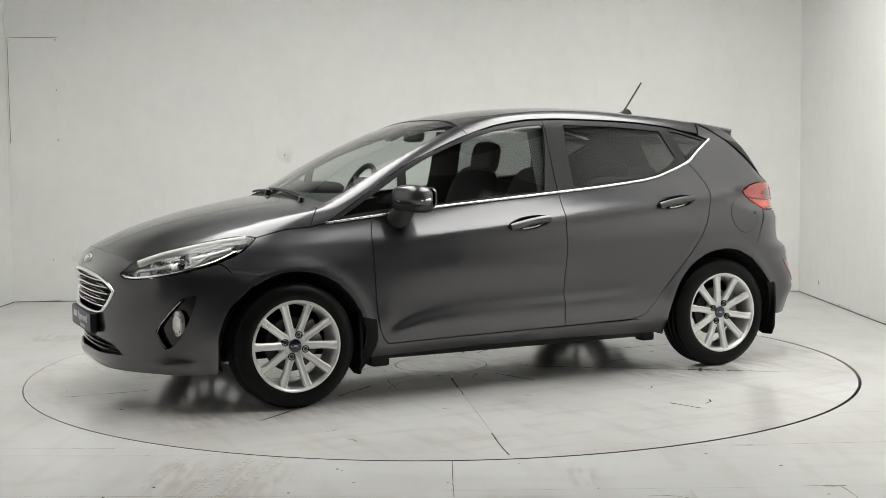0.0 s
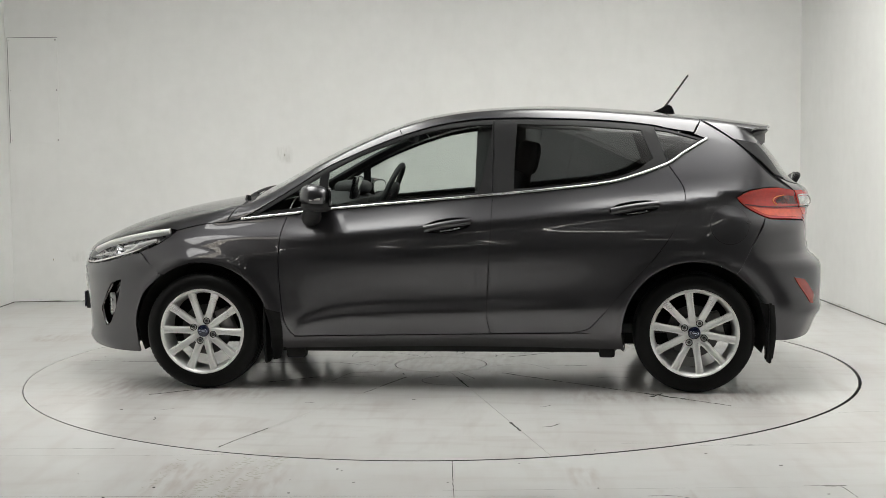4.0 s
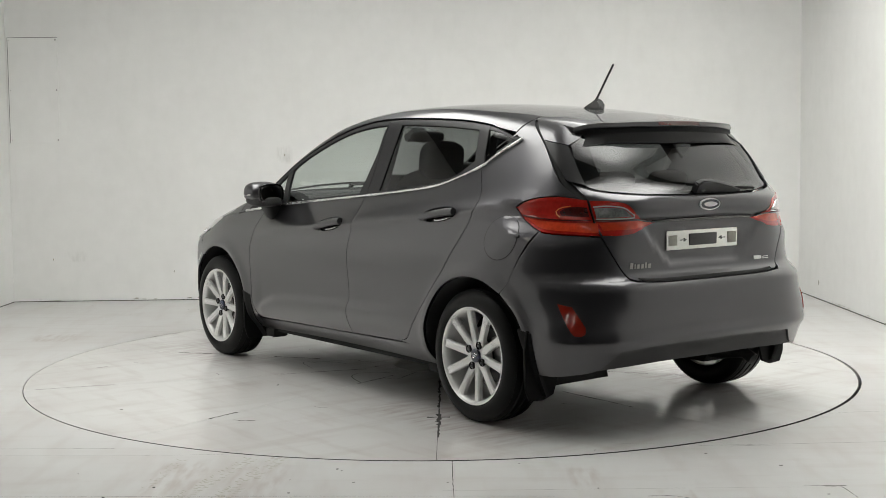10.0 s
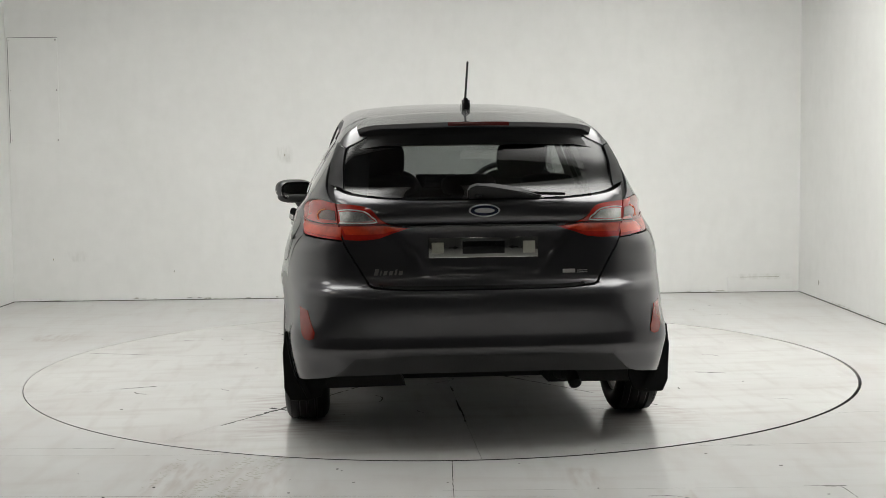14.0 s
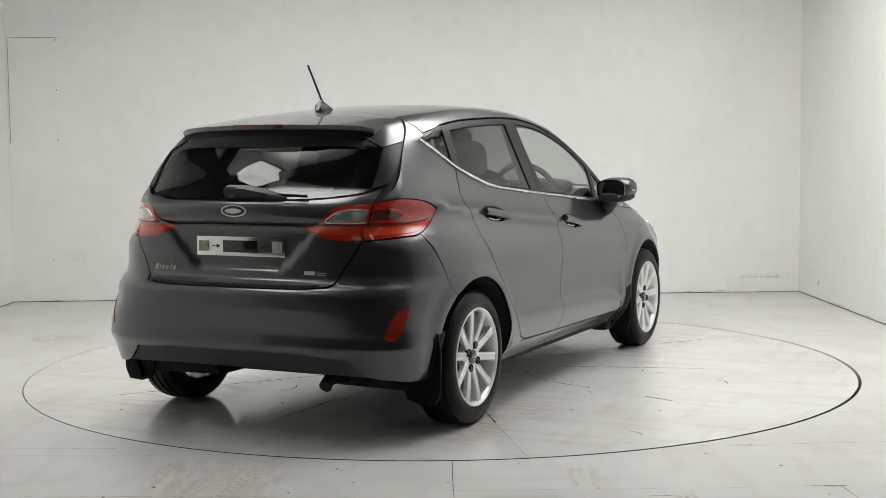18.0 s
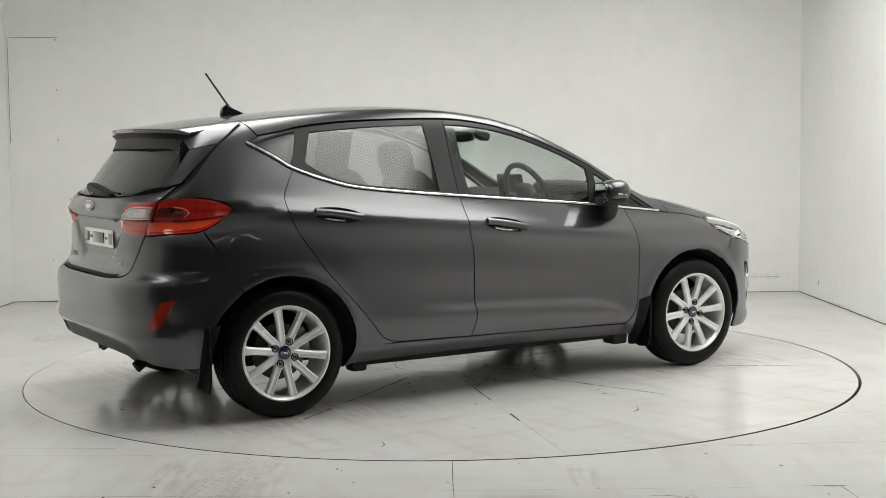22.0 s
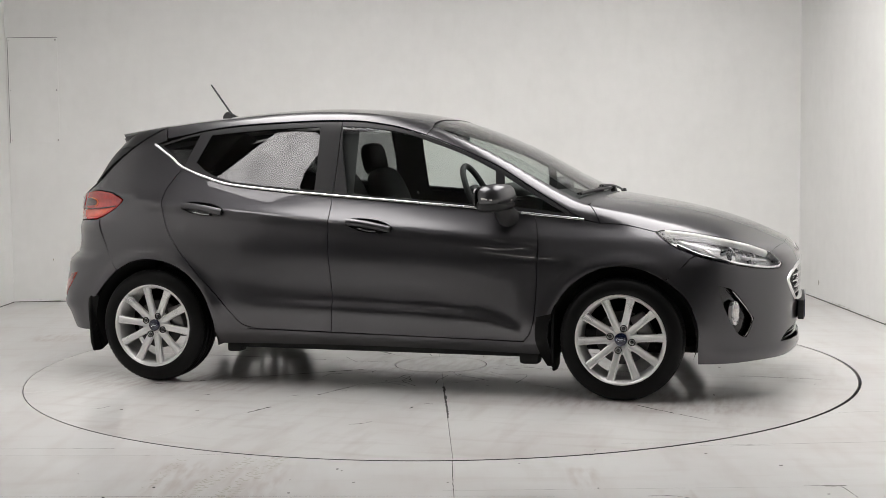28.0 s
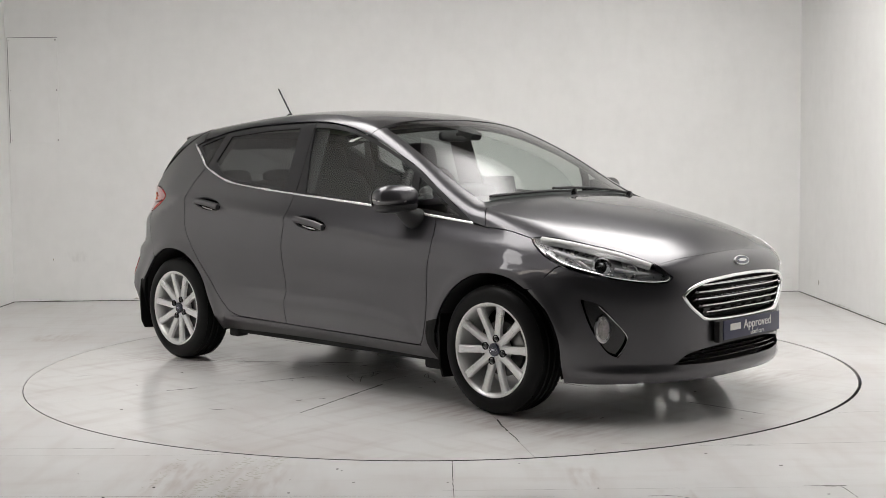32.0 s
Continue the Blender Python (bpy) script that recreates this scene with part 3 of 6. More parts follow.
def wall(name, a, b, height, thick, label, mat=None):
    """An upright wall from a to b, its face towards the room."""
    a, b = Vector((*a, 0)), Vector((*b, 0))
    d = (b - a).normalized()
    n = Vector((d.y, -d.x, 0)) * thick
    bm = bmesh.new()
    steps = 24
    lo = [bm.verts.new(a + (b - a) * i / steps) for i in range(steps + 1)]
    hi = [bm.verts.new(a + (b - a) * i / steps + Vector((0, 0, height))) for i in range(steps + 1)]
    lo2 = [bm.verts.new(v.co + n) for v in lo]
    hi2 = [bm.verts.new(v.co + n) for v in hi]
    for i in range(steps):
        bm.faces.new((lo[i], lo[i + 1], hi[i + 1], hi[i]))
        bm.faces.new((lo2[i + 1], lo2[i], hi2[i], hi2[i + 1]))
        bm.faces.new((hi[i], hi[i + 1], hi2[i + 1], hi2[i]))
    ob = part(name, bm, mat or WALL, None)
    return tagged(ob, label, "wall", kind="structure")


R_TABLE, R_GAP = 2.262, 0.009
back_y = lambda x: 3.298 + (x + 3.527) * SKEW
wall("wall_back", (XL, back_y(XL)), (XR, back_y(XR)), HC, -0.2, "white painted studio wall with faint scuffs behind the turntable")
YM = -3.4  # from here to the front the studio opens into a dark hall
wall("wall_left", (XL, YM), (XL, back_y(XL)), HC, -0.2, "white painted side wall of the studio")
wall("wall_right", (XR, back_y(XR)), (XR + 0.03, YM), HC, -0.2, "white painted side wall of the studio, brightly lit")
# unseen closing walls, coloured dark so the car reflects a dim hall
wall("wall_left_front", (XL, YF), (XL, YM), HC, -0.2, "unseen dark wall beside the camera, stands in for the dim hall", DARK_WALL)
wall("wall_right_front", (XR + 0.03, YM), (XR + 0.03, YF), HC, -0.2, "unseen dark wall beside the camera, stands in for the dim hall", DARK_WALL)
wall("wall_front", (XR + 0.03, YF), (XL, YF), HC, -0.2, "unseen dark wall behind the camera, stands in for the dim hall", DARK_WALL)


def floor():
    bm = bmesh.new()
    n = 192
    edge = []
    for i in range(n):
        a = 2 * math.pi * i / n
        edge.append(bm.verts.new((0.0062 + (R_TABLE + R_GAP) * math.cos(a), -0.0022 + (R_TABLE + R_GAP) * math.sin(a), 0)))
    far = []
    for i in range(n):
        a = 2 * math.pi * i / n
        c, s = math.cos(a), math.sin(a)
        k = min((XR + 0.15 if c > 0 else -XL + 0.1) / max(abs(c), 1e-6), (3.7 if s > 0 else 9.8) / max(abs(s), 1e-6))
        far.append(bm.verts.new((k * c, k * s, 0)))
    pit = [bm.verts.new((v.co.x, v.co.y, -0.25)) for v in edge]
    for i in range(n):
        j = (i + 1) % n
        bm.faces.new((edge[i], far[i], far[j], edge[j]))
        bm.faces.new((pit[i], edge[i], edge[j], pit[j]))
    for cx, cy in ((XR + 0.15, 3.7), (XL - 0.1, 3.7), (XL - 0.1, -9.8), (XR + 0.15, -9.8)):
        k = min(range(n), key=lambda i: abs(math.atan2(cy, cx) - math.atan2(far[i].co.y, far[i].co.x)))
        far[k].co = (cx, cy, 0)
    ob = part("floor", bm, FLOOR, None)
    tagged(ob, "pale grey painted concrete floor with tyre marks and scuffs", "floor", kind="structure")
    bm = bmesh.new()
    lathe(bm, [(0.001, 0), (R_TABLE + 0.1, 0)], 96, pose(0, 0, -0.2, 90, 0, 0))
    tagged(part("pit_floor", bm, JOINT, None), "dark pit under the turntable", "floor", kind="structure")


floor()


def joint(pts, width, parent, name="floor_joint", z=0.0008, mat=None):
    """A dirty joint or crack in the paint, uneven in width."""
    bm = bmesh.new()
    pts = smoothed([(*p, 0) for p in pts], 0.02)
    t = np.gradient(pts, axis=0)
    rows = []
    for p, d in zip(pts, t):
        d = Vector(d).normalized()
        s = Vector((-d.y, d.x, 0)) * width * random.uniform(0.25, 0.9)
        w = Vector(p) + Vector((-d.y, d.x, 0)) * random.uniform(-0.3, 0.3) * width
        rows.append((bm.verts.new((*(w + s).xy, z)), bm.verts.new((*(w - s).xy, z))))
    for a, b in zip(rows, rows[1:]):
        bm.faces.new((a[0], a[1], b[1], b[0]))
    return part(name, bm, mat or JOINT, parent)


for line, w in ((((0.04, -2.275), (0.04, -2.7), (0.05, -3.3)), 0.0022), (((1.05, -2.06), (1.8, -2.03), (3.0, -1.98)), 0.0018), (((-3.4, -1.75), (-2.4, -1.95), (-1.35, -2.0)), 0.0016), (((1.30, -2.69), (1.45, -2.70)), 0.004), (((0.05, -3.3), (2.9, -3.2)), 0.002), (((1.9, 2.0), (2.1, 2.05)), 0.002)):
    tagged(joint(line, w, None), "dark dirty joint in the painted floor", "floor joint", kind="structure")


for name, a, b in (("trim", (XL, back_y(XL)), (XR, back_y(XR))), ("trim", (XL, -3.3), (XL, back_y(XL))), ("trim", (XR + 0.03, -3.3), (XR, back_y(XR)))):
    a, b = Vector((*a, 0)), Vector((*b, 0))
    d = b - a
    bm = bmesh.new()
    box(bm, ((a.x + b.x) / 2, (a.y + b.y) / 2, 0.002), (d.length - 0.02, 0.010, 0.005), 0, (0, 0, math.degrees(math.atan2(d.y, d.x))))
    tagged(part(name, bm, JOINT, None), "dark gap along the foot of the wall", "wall foot", kind="structure")
for line, w in ((((-1.79, -2.104), (-1.23, -2.129), (-0.826, -2.119)), 0.0010), (((-1.575, -2.729), (-0.6, -2.76), (0.4, -2.80)), 0.0014), (((0.72, -2.81), (0.80, -2.81), (0.86, -2.84)), 0.0035), (((0.74, -2.005), (1.2, -2.02)), 0.0012)):
    tagged(joint(line, w, None), "dark dirty joint in the painted floor", "floor joint", kind="structure")


for line, w in ((((1.77, -1.457), (2.04, -1.421), (3.0, -1.36)), 0.0014), (((2.30, -0.812), (2.6, -0.80), (3.0, -0.78)), 0.0014), (((1.369, -2.714), (1.40, -2.716), (1.429, -2.716), (1.441, -2.858)), 0.0022), (((1.171, -2.075), (1.25, -2.07), (1.344, -2.063)), 0.0020), (((0.003, -2.711), (0.743, -2.711), (1.30, -2.713)), 0.0009)):
    tagged(joint(line, w, None), "dark dirty joint in the painted floor", "floor joint", kind="structure")


def wall_patch():
    """A low covered place in the back wall: a plate with a dark top edge and a thin side edge."""
    ob = tagged(new("wall_patch"), "low white cover plate at the foot of the wall", "wall plate")
    turn = (0, 0, math.degrees(math.atan(SKEW)))
    x0, x1 = 2.413, 2.96
    y = back_y((x0 + x1) / 2) - 0.003
    bm = bmesh.new()
    box(bm, ((x0 + x1) / 2, y, 0.065), (x1 - x0, 0.010, 0.122), 0.001, turn)
    part("cover", bm, WALL, ob)
    bm = bmesh.new()
    box(bm, (2.685, y - 0.002, 0.1275), (0.33, 0.010, 0.003), 0, turn)
    part("top_gap", bm, MARK, ob, "dirty gap over the cover")


wall_patch()


def wall_dirt():
    """Grime along the foot of the walls and a few knocks, each a small uneven flake."""
    ob = tagged(new("wall_scuffs"), "grey scuffs and grime on the white walls", "wall scuffs", kind="stuff")
    bm = bmesh.new()

    def flake(at, along, up, w, h):
        ring_pts = []
        for k in range(7):
            a = 2 * math.pi * k / 7
            q = at + along * (w * random.uniform(0.5, 1) * math.cos(a)) + up * (h * random.uniform(0.5, 1) * math.sin(a))
            ring_pts.append(bm.verts.new((q.x, q.y, max(q.z, 0.004))))
        bm.faces.new(ring_pts)

    z = Vector((0, 0, 1))
    for _ in range(70):
        x = random.uniform(-3.4, 2.98)
        flake(Vector((x, back_y(x) - 0.001, random.uniform(0.0, 0.02))), Vector((1, SKEW, 0)), z, random.uniform(0.006, 0.05), random.uniform(0.002, 0.007))
    for _ in range(40):
        y = random.uniform(-1.2, 3.4)
        flake(Vector((XR - 0.0005, y, random.uniform(0.0, 0.02))), Vector((0, 1, 0)), z, random.uniform(0.006, 0.05), random.uniform(0.002, 0.007))
    for x, h in ((-3.187, 0.347), (2.49, 0.03), (-1.27, 1.19), (-2.2, 0.24)):
        flake(Vector((x, back_y(x) - 0.001, h)), Vector((1, SKEW, 0)), z, 0.006, 0.012)
    flake(Vector((XR - 0.0005, 2.918, 0.13)), Vector((0, 1, 0)), z, 0.020, 0.024)
    part("scuff", bm, MARK, ob)


wall_dirt()


def tread_marks():
    """Rows of rubber left by tyre blocks, each bar a little different."""
    ob = tagged(new("tyre_marks"), "faint olive tyre tread marks on the pale floor", "tyre marks", kind="stuff")
    for (x0, y0), (x1, y1), wide, n in (((-0.93, -2.78), (-0.75, -2.16), 0.030, 32), ((-0.79, -2.80), (-0.64, -2.17), 0.034, 34), ((-1.08, -2.62), (-1.03, -2.17), 0.020, 18)):
        bm = bmesh.new()
        d = Vector((x1 - x0, y1 - y0, 0))
        side = Vector((d.y, -d.x, 0)).normalized()
        for k in range(n):
            for lane in (-1, 0, 1):
                if random.random() < 0.42:
                    continue
                c = Vector((x0, y0, 0)) + d * (k + random.uniform(-0.2, 0.2)) / n + side * lane * wide * 0.8 + side * random.uniform(-0.004, 0.004)
                a, b = side * wide * random.uniform(0.18, 0.36), d.normalized() * random.uniform(0.0022, 0.0050)
                skew = d.normalized() * 0.006 * lane
                bm.faces.new([bm.verts.new((*(c + p).xy, 0.0010)) for p in (-a - b - skew, a - b + skew, a + b + skew, -a + b - skew)])
        part("tread_mark", bm, MARK, ob)


tread_marks()


def specks():
    """Small dark chips in the floor paint."""
    ob = tagged(new("floor_chips"), "small dark chips in the floor paint", "floor chips", kind="stuff")
    bm = bmesh.new()
    spots = [(1.874, 2.314), (1.90, 2.32), (-1.05, -2.62), (0.02, -2.60), (-0.55, -2.72), (-0.53, -2.79), (0.56, -2.70), (-1.6, -1.62), (-1.52, -1.2), (0.30, -2.33), (0.62, -2.12), (1.05, -2.2), (-1.2, -2.75)]
    spots += [(random.uniform(-3, 2.8), random.choice((-1, 1)) * random.uniform(2.35, 3.1)) for _ in range(46)]
    for x, y in spots:
        r = random.uniform(0.003, 0.008)
        bm.faces.new([bm.verts.new((x + r * random.uniform(0.6, 1.5) * math.cos(a), y + r * random.uniform(0.6, 1.5) * math.sin(a), 0.0009)) for a in (0.2, 1.1, 2.3, 3.3, 4.4, 5.3)])
    part("chip", bm, JOINT, ob)


specks()


# unseen sheet on the pale floor, darker to dim the car's reflections
bm = bmesh.new()
box(bm, ((XL + XR) / 2, (YF - 3.6) / 2 - 0.0, 0.002), (XR - XL, -YF - 3.6, 0.004), 0)
tagged(part("hall_floor", bm, FLOOR_OVERLAY, None), "unseen grey sheet over the floor, added to dim reflections", "floor", kind="structure")


def ceiling():
    bm = bmesh.new()
    box(bm, ((XL + XR) / 2, (YB + YF) / 2, HC + 0.1), (XR - XL + 0.6, YB - YF + 0.6, 0.2), 0)
    tagged(part("ceiling", bm, CEILING, None), "grey painted studio ceiling", "ceiling", kind="structure")


ceiling()


def light_panel(x, y, w, d):
    ob = tagged(new("ceiling_light"), "white framed ceiling light panel, switched on", "ceiling light", "ceiling light panels")
    ob.location = (x, y, HC)
    bm = bmesh.new()
    for sx, sy, lx, ly in ((0, d / 2, w + 0.06, 0.03), (0, -d / 2, w + 0.06, 0.03), (w / 2, 0, 0.03, d - 0.03), (-w / 2, 0, 0.03, d - 0.03)):
        box(bm, (sx, sy, -0.035), (lx, ly, 0.07), 0.004)
    part("frame", bm, WHITE, ob)
    bm = bmesh.new()
    box(bm, (0, 0, -0.04), (w - 0.032, d - 0.032, 0.03), 0.004)
    part("diffuser", bm, GLOW, ob, "glowing white diffuser")


light_panel(-1.26, -0.20, 1.85, 3.8)
light_panel(1.50, -0.30, 2.5, 4.0)


def cloth_lamp():
    """A square studio lamp with a white cloth front, tilted a little, on a drop rod."""
    ob = tagged(new("cloth_lamp"), "square studio lamp with a lit white cloth front under the ceiling", "studio lamp")
    ob.matrix_basis = pose(-2.58, -1.86, HC - 0.14, 4, 3, 12) @ Matrix.Diagonal((1.1, 0.74, 0.8, 1))
    bm = bmesh.new()
    for x, y, lx, ly in ((0, 0.41, 0.84, 0.02), (0, -0.41, 0.84, 0.02), (0.41, 0, 0.02, 0.80), (-0.41, 0, 0.02, 0.80)):
        box(bm, (x, y, 0), (lx, ly, 0.05), 0.004)
    part("frame", bm, PLASTIC, ob)
    bm = bmesh.new()
    box(bm, (0, 0, 0.03), (0.84, 0.84, 0.01), 0.002)
    part("back", bm, PLASTIC, ob)
    bm = bmesh.new()
    pillow(bm, (0, 0, -0.01), (0.80, 0.80, 0.03), 9)
    part("cloth_front", bm, CLOTH_GLOW, ob, "lit white cloth")
    bm = bmesh.new()
    tube(bm, [(0, 0, 0.03), (0, 0, 0.14)], 0.012, 10)
    part("drop_rod", bm, STEEL, ob)


def louvre_lamp():
    """A row of warm lit slats."""
    ob = tagged(new("louvre_lamp"), "long ceiling lamp with warm lit louvre slats", "ceiling lamp")
    ob.matrix_basis = pose(-2.6, -2.7, HC - 0.03, 0, 0, 12)
    bm = bmesh.new()
    box(bm, (0, 0, 0.005), (0.8, 0.36, 0.04), 0.004)
    part("housing", bm, PLASTIC, ob)
    for k in range(4):
        bm = bmesh.new()
        box(bm, (0, -0.126 + 0.084 * k, -0.022), (0.76, 0.052, 0.014), 0.003)
        part("slat", bm, WARM_GLOW, ob)


cloth_lamp()
louvre_lamp()


def tube_light(x, y, turn):
    ob = tagged(new("tube_light"), "slim fluorescent batten under the dark hall ceiling", "tube light", "tube lights in the hall")
    ob.matrix_basis = pose(x, y, HC - 0.02, 0, 0, turn)
    bm = bmesh.new()
    box(bm, (0, 0, -0.02), (1.25, 0.09, 0.05), 0.006)
    part("batten", bm, WHITE, ob)
    bm = bmesh.new()
    tube(bm, [(-0.6, 0, -0.065), (0.6, 0, -0.065)], 0.018, 12)
    part("tube", bm, TUBE_GLOW, ob, "glowing tube")


for tx, ty, turn in ((-2.4, -4.6, 0), (0.3, -4.6, 0), (2.2, -4.6, 0), (2.1, -6.2, 90), (-2.2, -6.2, 90), (-1.0, -6.9, 90), (1.2, -7.8, 0), (-1.6, -8.4, 0)):
    tube_light(tx, ty, turn)


def access_panel():
    ob = tagged(new("access_panel"), "white square access hatch screwed to the painted wall", "access panel")
    x0, x1, z0, z1 = -3.50, -3.10, 1.312, 2.163
    y = back_y(-3.3) - 0.002
    ob.location = (0, 0, 0)
    bm = bmesh.new()
    box(bm, ((x0 + x1) / 2, y, (z0 + z1) / 2), (x1 - x0, 0.012, z1 - z0), 0.002, (0, 0, math.degrees(math.atan(SKEW))))
    part("cover", bm, WALL, ob)
    bm = bmesh.new()
    for a, b in (((x0 - 0.002, z0), (x0 - 0.002, z1)), ((x0, z1 + 0.001), (x1, z1 + 0.001))):
        box(bm, ((a[0] + b[0]) / 2, y - 0.004, (a[1] + b[1]) / 2), (abs(b[0] - a[0]) + 0.0025, 0.01, abs(b[1] - a[1]) + 0.0025), 0)
    part("gap", bm, JOINT, ob, "dark shadow gap round the cover")
    for sx in (x0 + 0.012, x1 - 0.012):
        for sz in (z0 + 0.02, (z0 + z1) / 2, z1 - 0.02):
            bm = bmesh.new()
            bmesh.ops.create_uvsphere(bm, u_segments=10, v_segments=6, radius=0.006, matrix=pose(sx, y - 0.006, sz))
            part("screw", bm, STEEL, ob)


access_panel()

# ---- the turntable: ten plates round a hub, level with the floor ----
turntable = tagged(new("turntable"), "round turntable of ten scuffed, grey painted steel plates", "turntable")
for i in range(10):
    bm = bmesh.new()
    a0, a1 = radians(35.3 + 36 * i), radians(35.3 + 36 * (i + 1))
    n, r0, r1, g = 18, 0.262, R_TABLE, 0.0011
    outer = [(r1 * math.cos(a0 + g / r1 + (a1 - a0 - 2 * g / r1) * k / n), r1 * math.sin(a0 + g / r1 + (a1 - a0 - 2 * g / r1) * k / n)) for k in range(n + 1)]
    inner = [(r0 * math.cos(a0 + g / r0 + (a1 - a0 - 2 * g / r0) * k / n), r0 * math.sin(a0 + g / r0 + (a1 - a0 - 2 * g / r0) * k / n)) for k in range(n + 1)]
    prism(bm, outer + inner[::-1], 0.02, pose(0, 0, -0.02))
    part("plate", bm, PLATE_PAINT, turntable)
# a thin dark ring on the rim stands in for the gap's shade
bm = bmesh.new()
lathe(bm, [(R_TABLE - 0.0012, -0.0003), (R_TABLE + 0.0006, -0.0003), (R_TABLE + 0.0006, 0.02), (R_TABLE - 0.0012, 0.02)], 160, pose(0, 0, 0, 90, 0, 0).inverted(), closed=True)
part("edge_band", bm, JOINT, turntable, "dark ring that stands in for the shade in the gap")
bm = bmesh.new()
prism(bm, ellipse(0.256, 0.256, 64), 0.02, pose(0, 0, -0.02))
part("hub_cover", bm, PLATE_PAINT, turntable)
bm = bmesh.new()
lathe(bm, [(0.05, 0.03), (R_TABLE - 0.004, 0.03), (R_TABLE - 0.004, 0.12), (0.05, 0.12)], 96, pose(0, 0, 0, 90, 0, 0).inverted())
part("table_frame", bm, JOINT, turntable, "dark steel frame under the plates")
for i in range(10):
    a = radians(35.3 + 36 * i)
    for _ in range(3):
        r = random.uniform(0.4, 1.9)
        w = random.uniform(0.1, 0.45)
        line = [(q * math.cos(a + random.uniform(-0.003, 0.003)), q * math.sin(a + random.uniform(-0.003, 0.003))) for q in (r, r + w / 2, min(r + w, 2.2))]
        joint(line, random.uniform(0.004, 0.010), turntable, "joint_wear")
for _ in range(34):
    a, r = random.uniform(0, 6.28), random.uniform(0.3, 2.1)
    c = Vector((r * math.cos(a), r * math.sin(a)))
    d = Vector((random.uniform(-1, 1), random.uniform(-1, 1))) * random.uniform(0.015, 0.07)
    joint([tuple(c), tuple(c + d), tuple(c + d * 1.7 + Vector((d.y, -d.x)) * 0.4)], random.uniform(0.003, 0.007), turntable, "paint_chip")

# a stained, broken place on one joint
a = radians(143.4)
for r0, r1, w in ((1.15, 1.42, 0.006), (1.38, 1.62, 0.016), (1.60, 1.86, 0.007)):
    joint([(q * math.cos(a), q * math.sin(a)) for q in (r0, (r0 + r1) / 2, r1)], w, turntable, "joint_wear")
c = Vector((1.45 * math.cos(a), 1.45 * math.sin(a)))
d = Vector((-math.sin(a), math.cos(a)))
joint([tuple(c - d * 0.055), tuple(c), tuple(c + d * 0.05)], 0.014, turntable, "paint_chip")
for i in range(16):  # cracked paint round the hub
    a = random.uniform(0, 6.28)
    r = random.uniform(0.27, 0.55)
    joint([((r + 0.10 * k) * math.cos(a + 0.10 * k * random.uniform(-1, 1)), (r + 0.10 * k) * math.sin(a + 0.10 * k * random.uniform(-1, 1))) for k in range(4)], 0.003, turntable, "paint_crack")
# ---- the car ----
car = tagged(new("hatchback_car"), "dark grey metallic five-door hatchback with silver alloy wheels on the turntable", "car")
SIDES = ((False, 1), (True, -1))

# lines that panels share (x, half width, height)
hood_front = [(1.999, 0, 0.744), (1.993, 0.166, 0.739), (1.953, 0.379, 0.726), (1.920, 0.500, 0.706)]
lamp_top = [(1.920, 0.500, 0.706), (1.792, 0.580, 0.759), (1.673, 0.627, 0.787), (1.544, 0.665, 0.811), (1.450, 0.697, 0.821), (1.400, 0.724, 0.814)]
hood_side = [(1.400, 0.724, 0.814), (1.265, 0.727, 0.844), (1.133, 0.735, 0.855)]
cowl_side = [(1.133, 0.735, 0.855), (1.10, 0.705, 0.915), (1.069, 0.663, 0.944)]
hood_back = [(1.069, 0.663, 0.944), (1.080, 0.489, 0.962), (1.118, 0.25, 0.973), (1.130, 0, 0.975)]
screen_low = [(1.085, 0, 0.985), (1.072, 0.22, 0.98), (1.035, 0.46, 0.97), (1.012, 0.615, 0.966)]
screen_side = [(1.012, 0.615, 0.966), (0.82, 0.603, 1.056), (0.565, 0.583, 1.195), (0.245, 0.520, 1.337)]
screen_top = [(0.245, 0.520, 1.337), (0.222, 0.343, 1.359), (0.228, 0, 1.368)]


def traced(kind, pts, step=0.02):
    """The points of a rounded line that lies on the body."""
    return [tuple(p) for p in lay(kind, smoothed(flat(kind, pts), step)).tolist()]


hood_front, lamp_top, hood_side, cowl_side = traced("front", hood_front), traced("front", lamp_top), traced("axial", hood_side), traced("axial", cowl_side)
rail = [(1.040, 0.732, 0.876), (0.920, 0.712, 0.949), (0.806, 0.695, 1.016), (0.633, 0.667, 1.123), (0.488, 0.651, 1.191), (0.343, 0.633, 1.250), (0.226, 0.617, 1.292), (0.050, 0.591, 1.340), (-0.128, 0.573, 1.367), (-0.304, 0.568, 1.374), (-0.540, 0.566, 1.370), (-0.837, 0.560, 1.355), (-1.044, 0.566, 1.332), (-1.131, 0.576, 1.313), (-1.325, 0.597, 1.258)]
belt = [(1.055, 0.72, 0.866), (0.805, 0.737, 0.892), (0.518, 0.740, 0.922), (0.232, 0.742, 0.945), (-0.084, 0.743, 0.970), (-0.245, 0.743, 0.983), (-0.517, 0.740, 1.006), (-0.808, 0.728, 1.037), (-0.956, 0.712, 1.072), (-1.122, 0.683, 1.131), (-1.204, 0.648, 1.184), (-1.325, 0.600, 1.256)]
hatch_top = [(-1.285, 0, 1.392), (-1.292, 0.3, 1.382), (-1.300, 0.502, 1.354)]
hatch_side = [(-1.300, 0.502, 1.354), (-1.472, 0.596, 1.236), (-1.632, 0.618, 1.075), (-1.744, 0.600, 1.000)]
lamp_split = [(-1.744, 0.600, 1.000), (-1.780, 0.592, 0.90), (-1.806, 0.578, 0.846)]
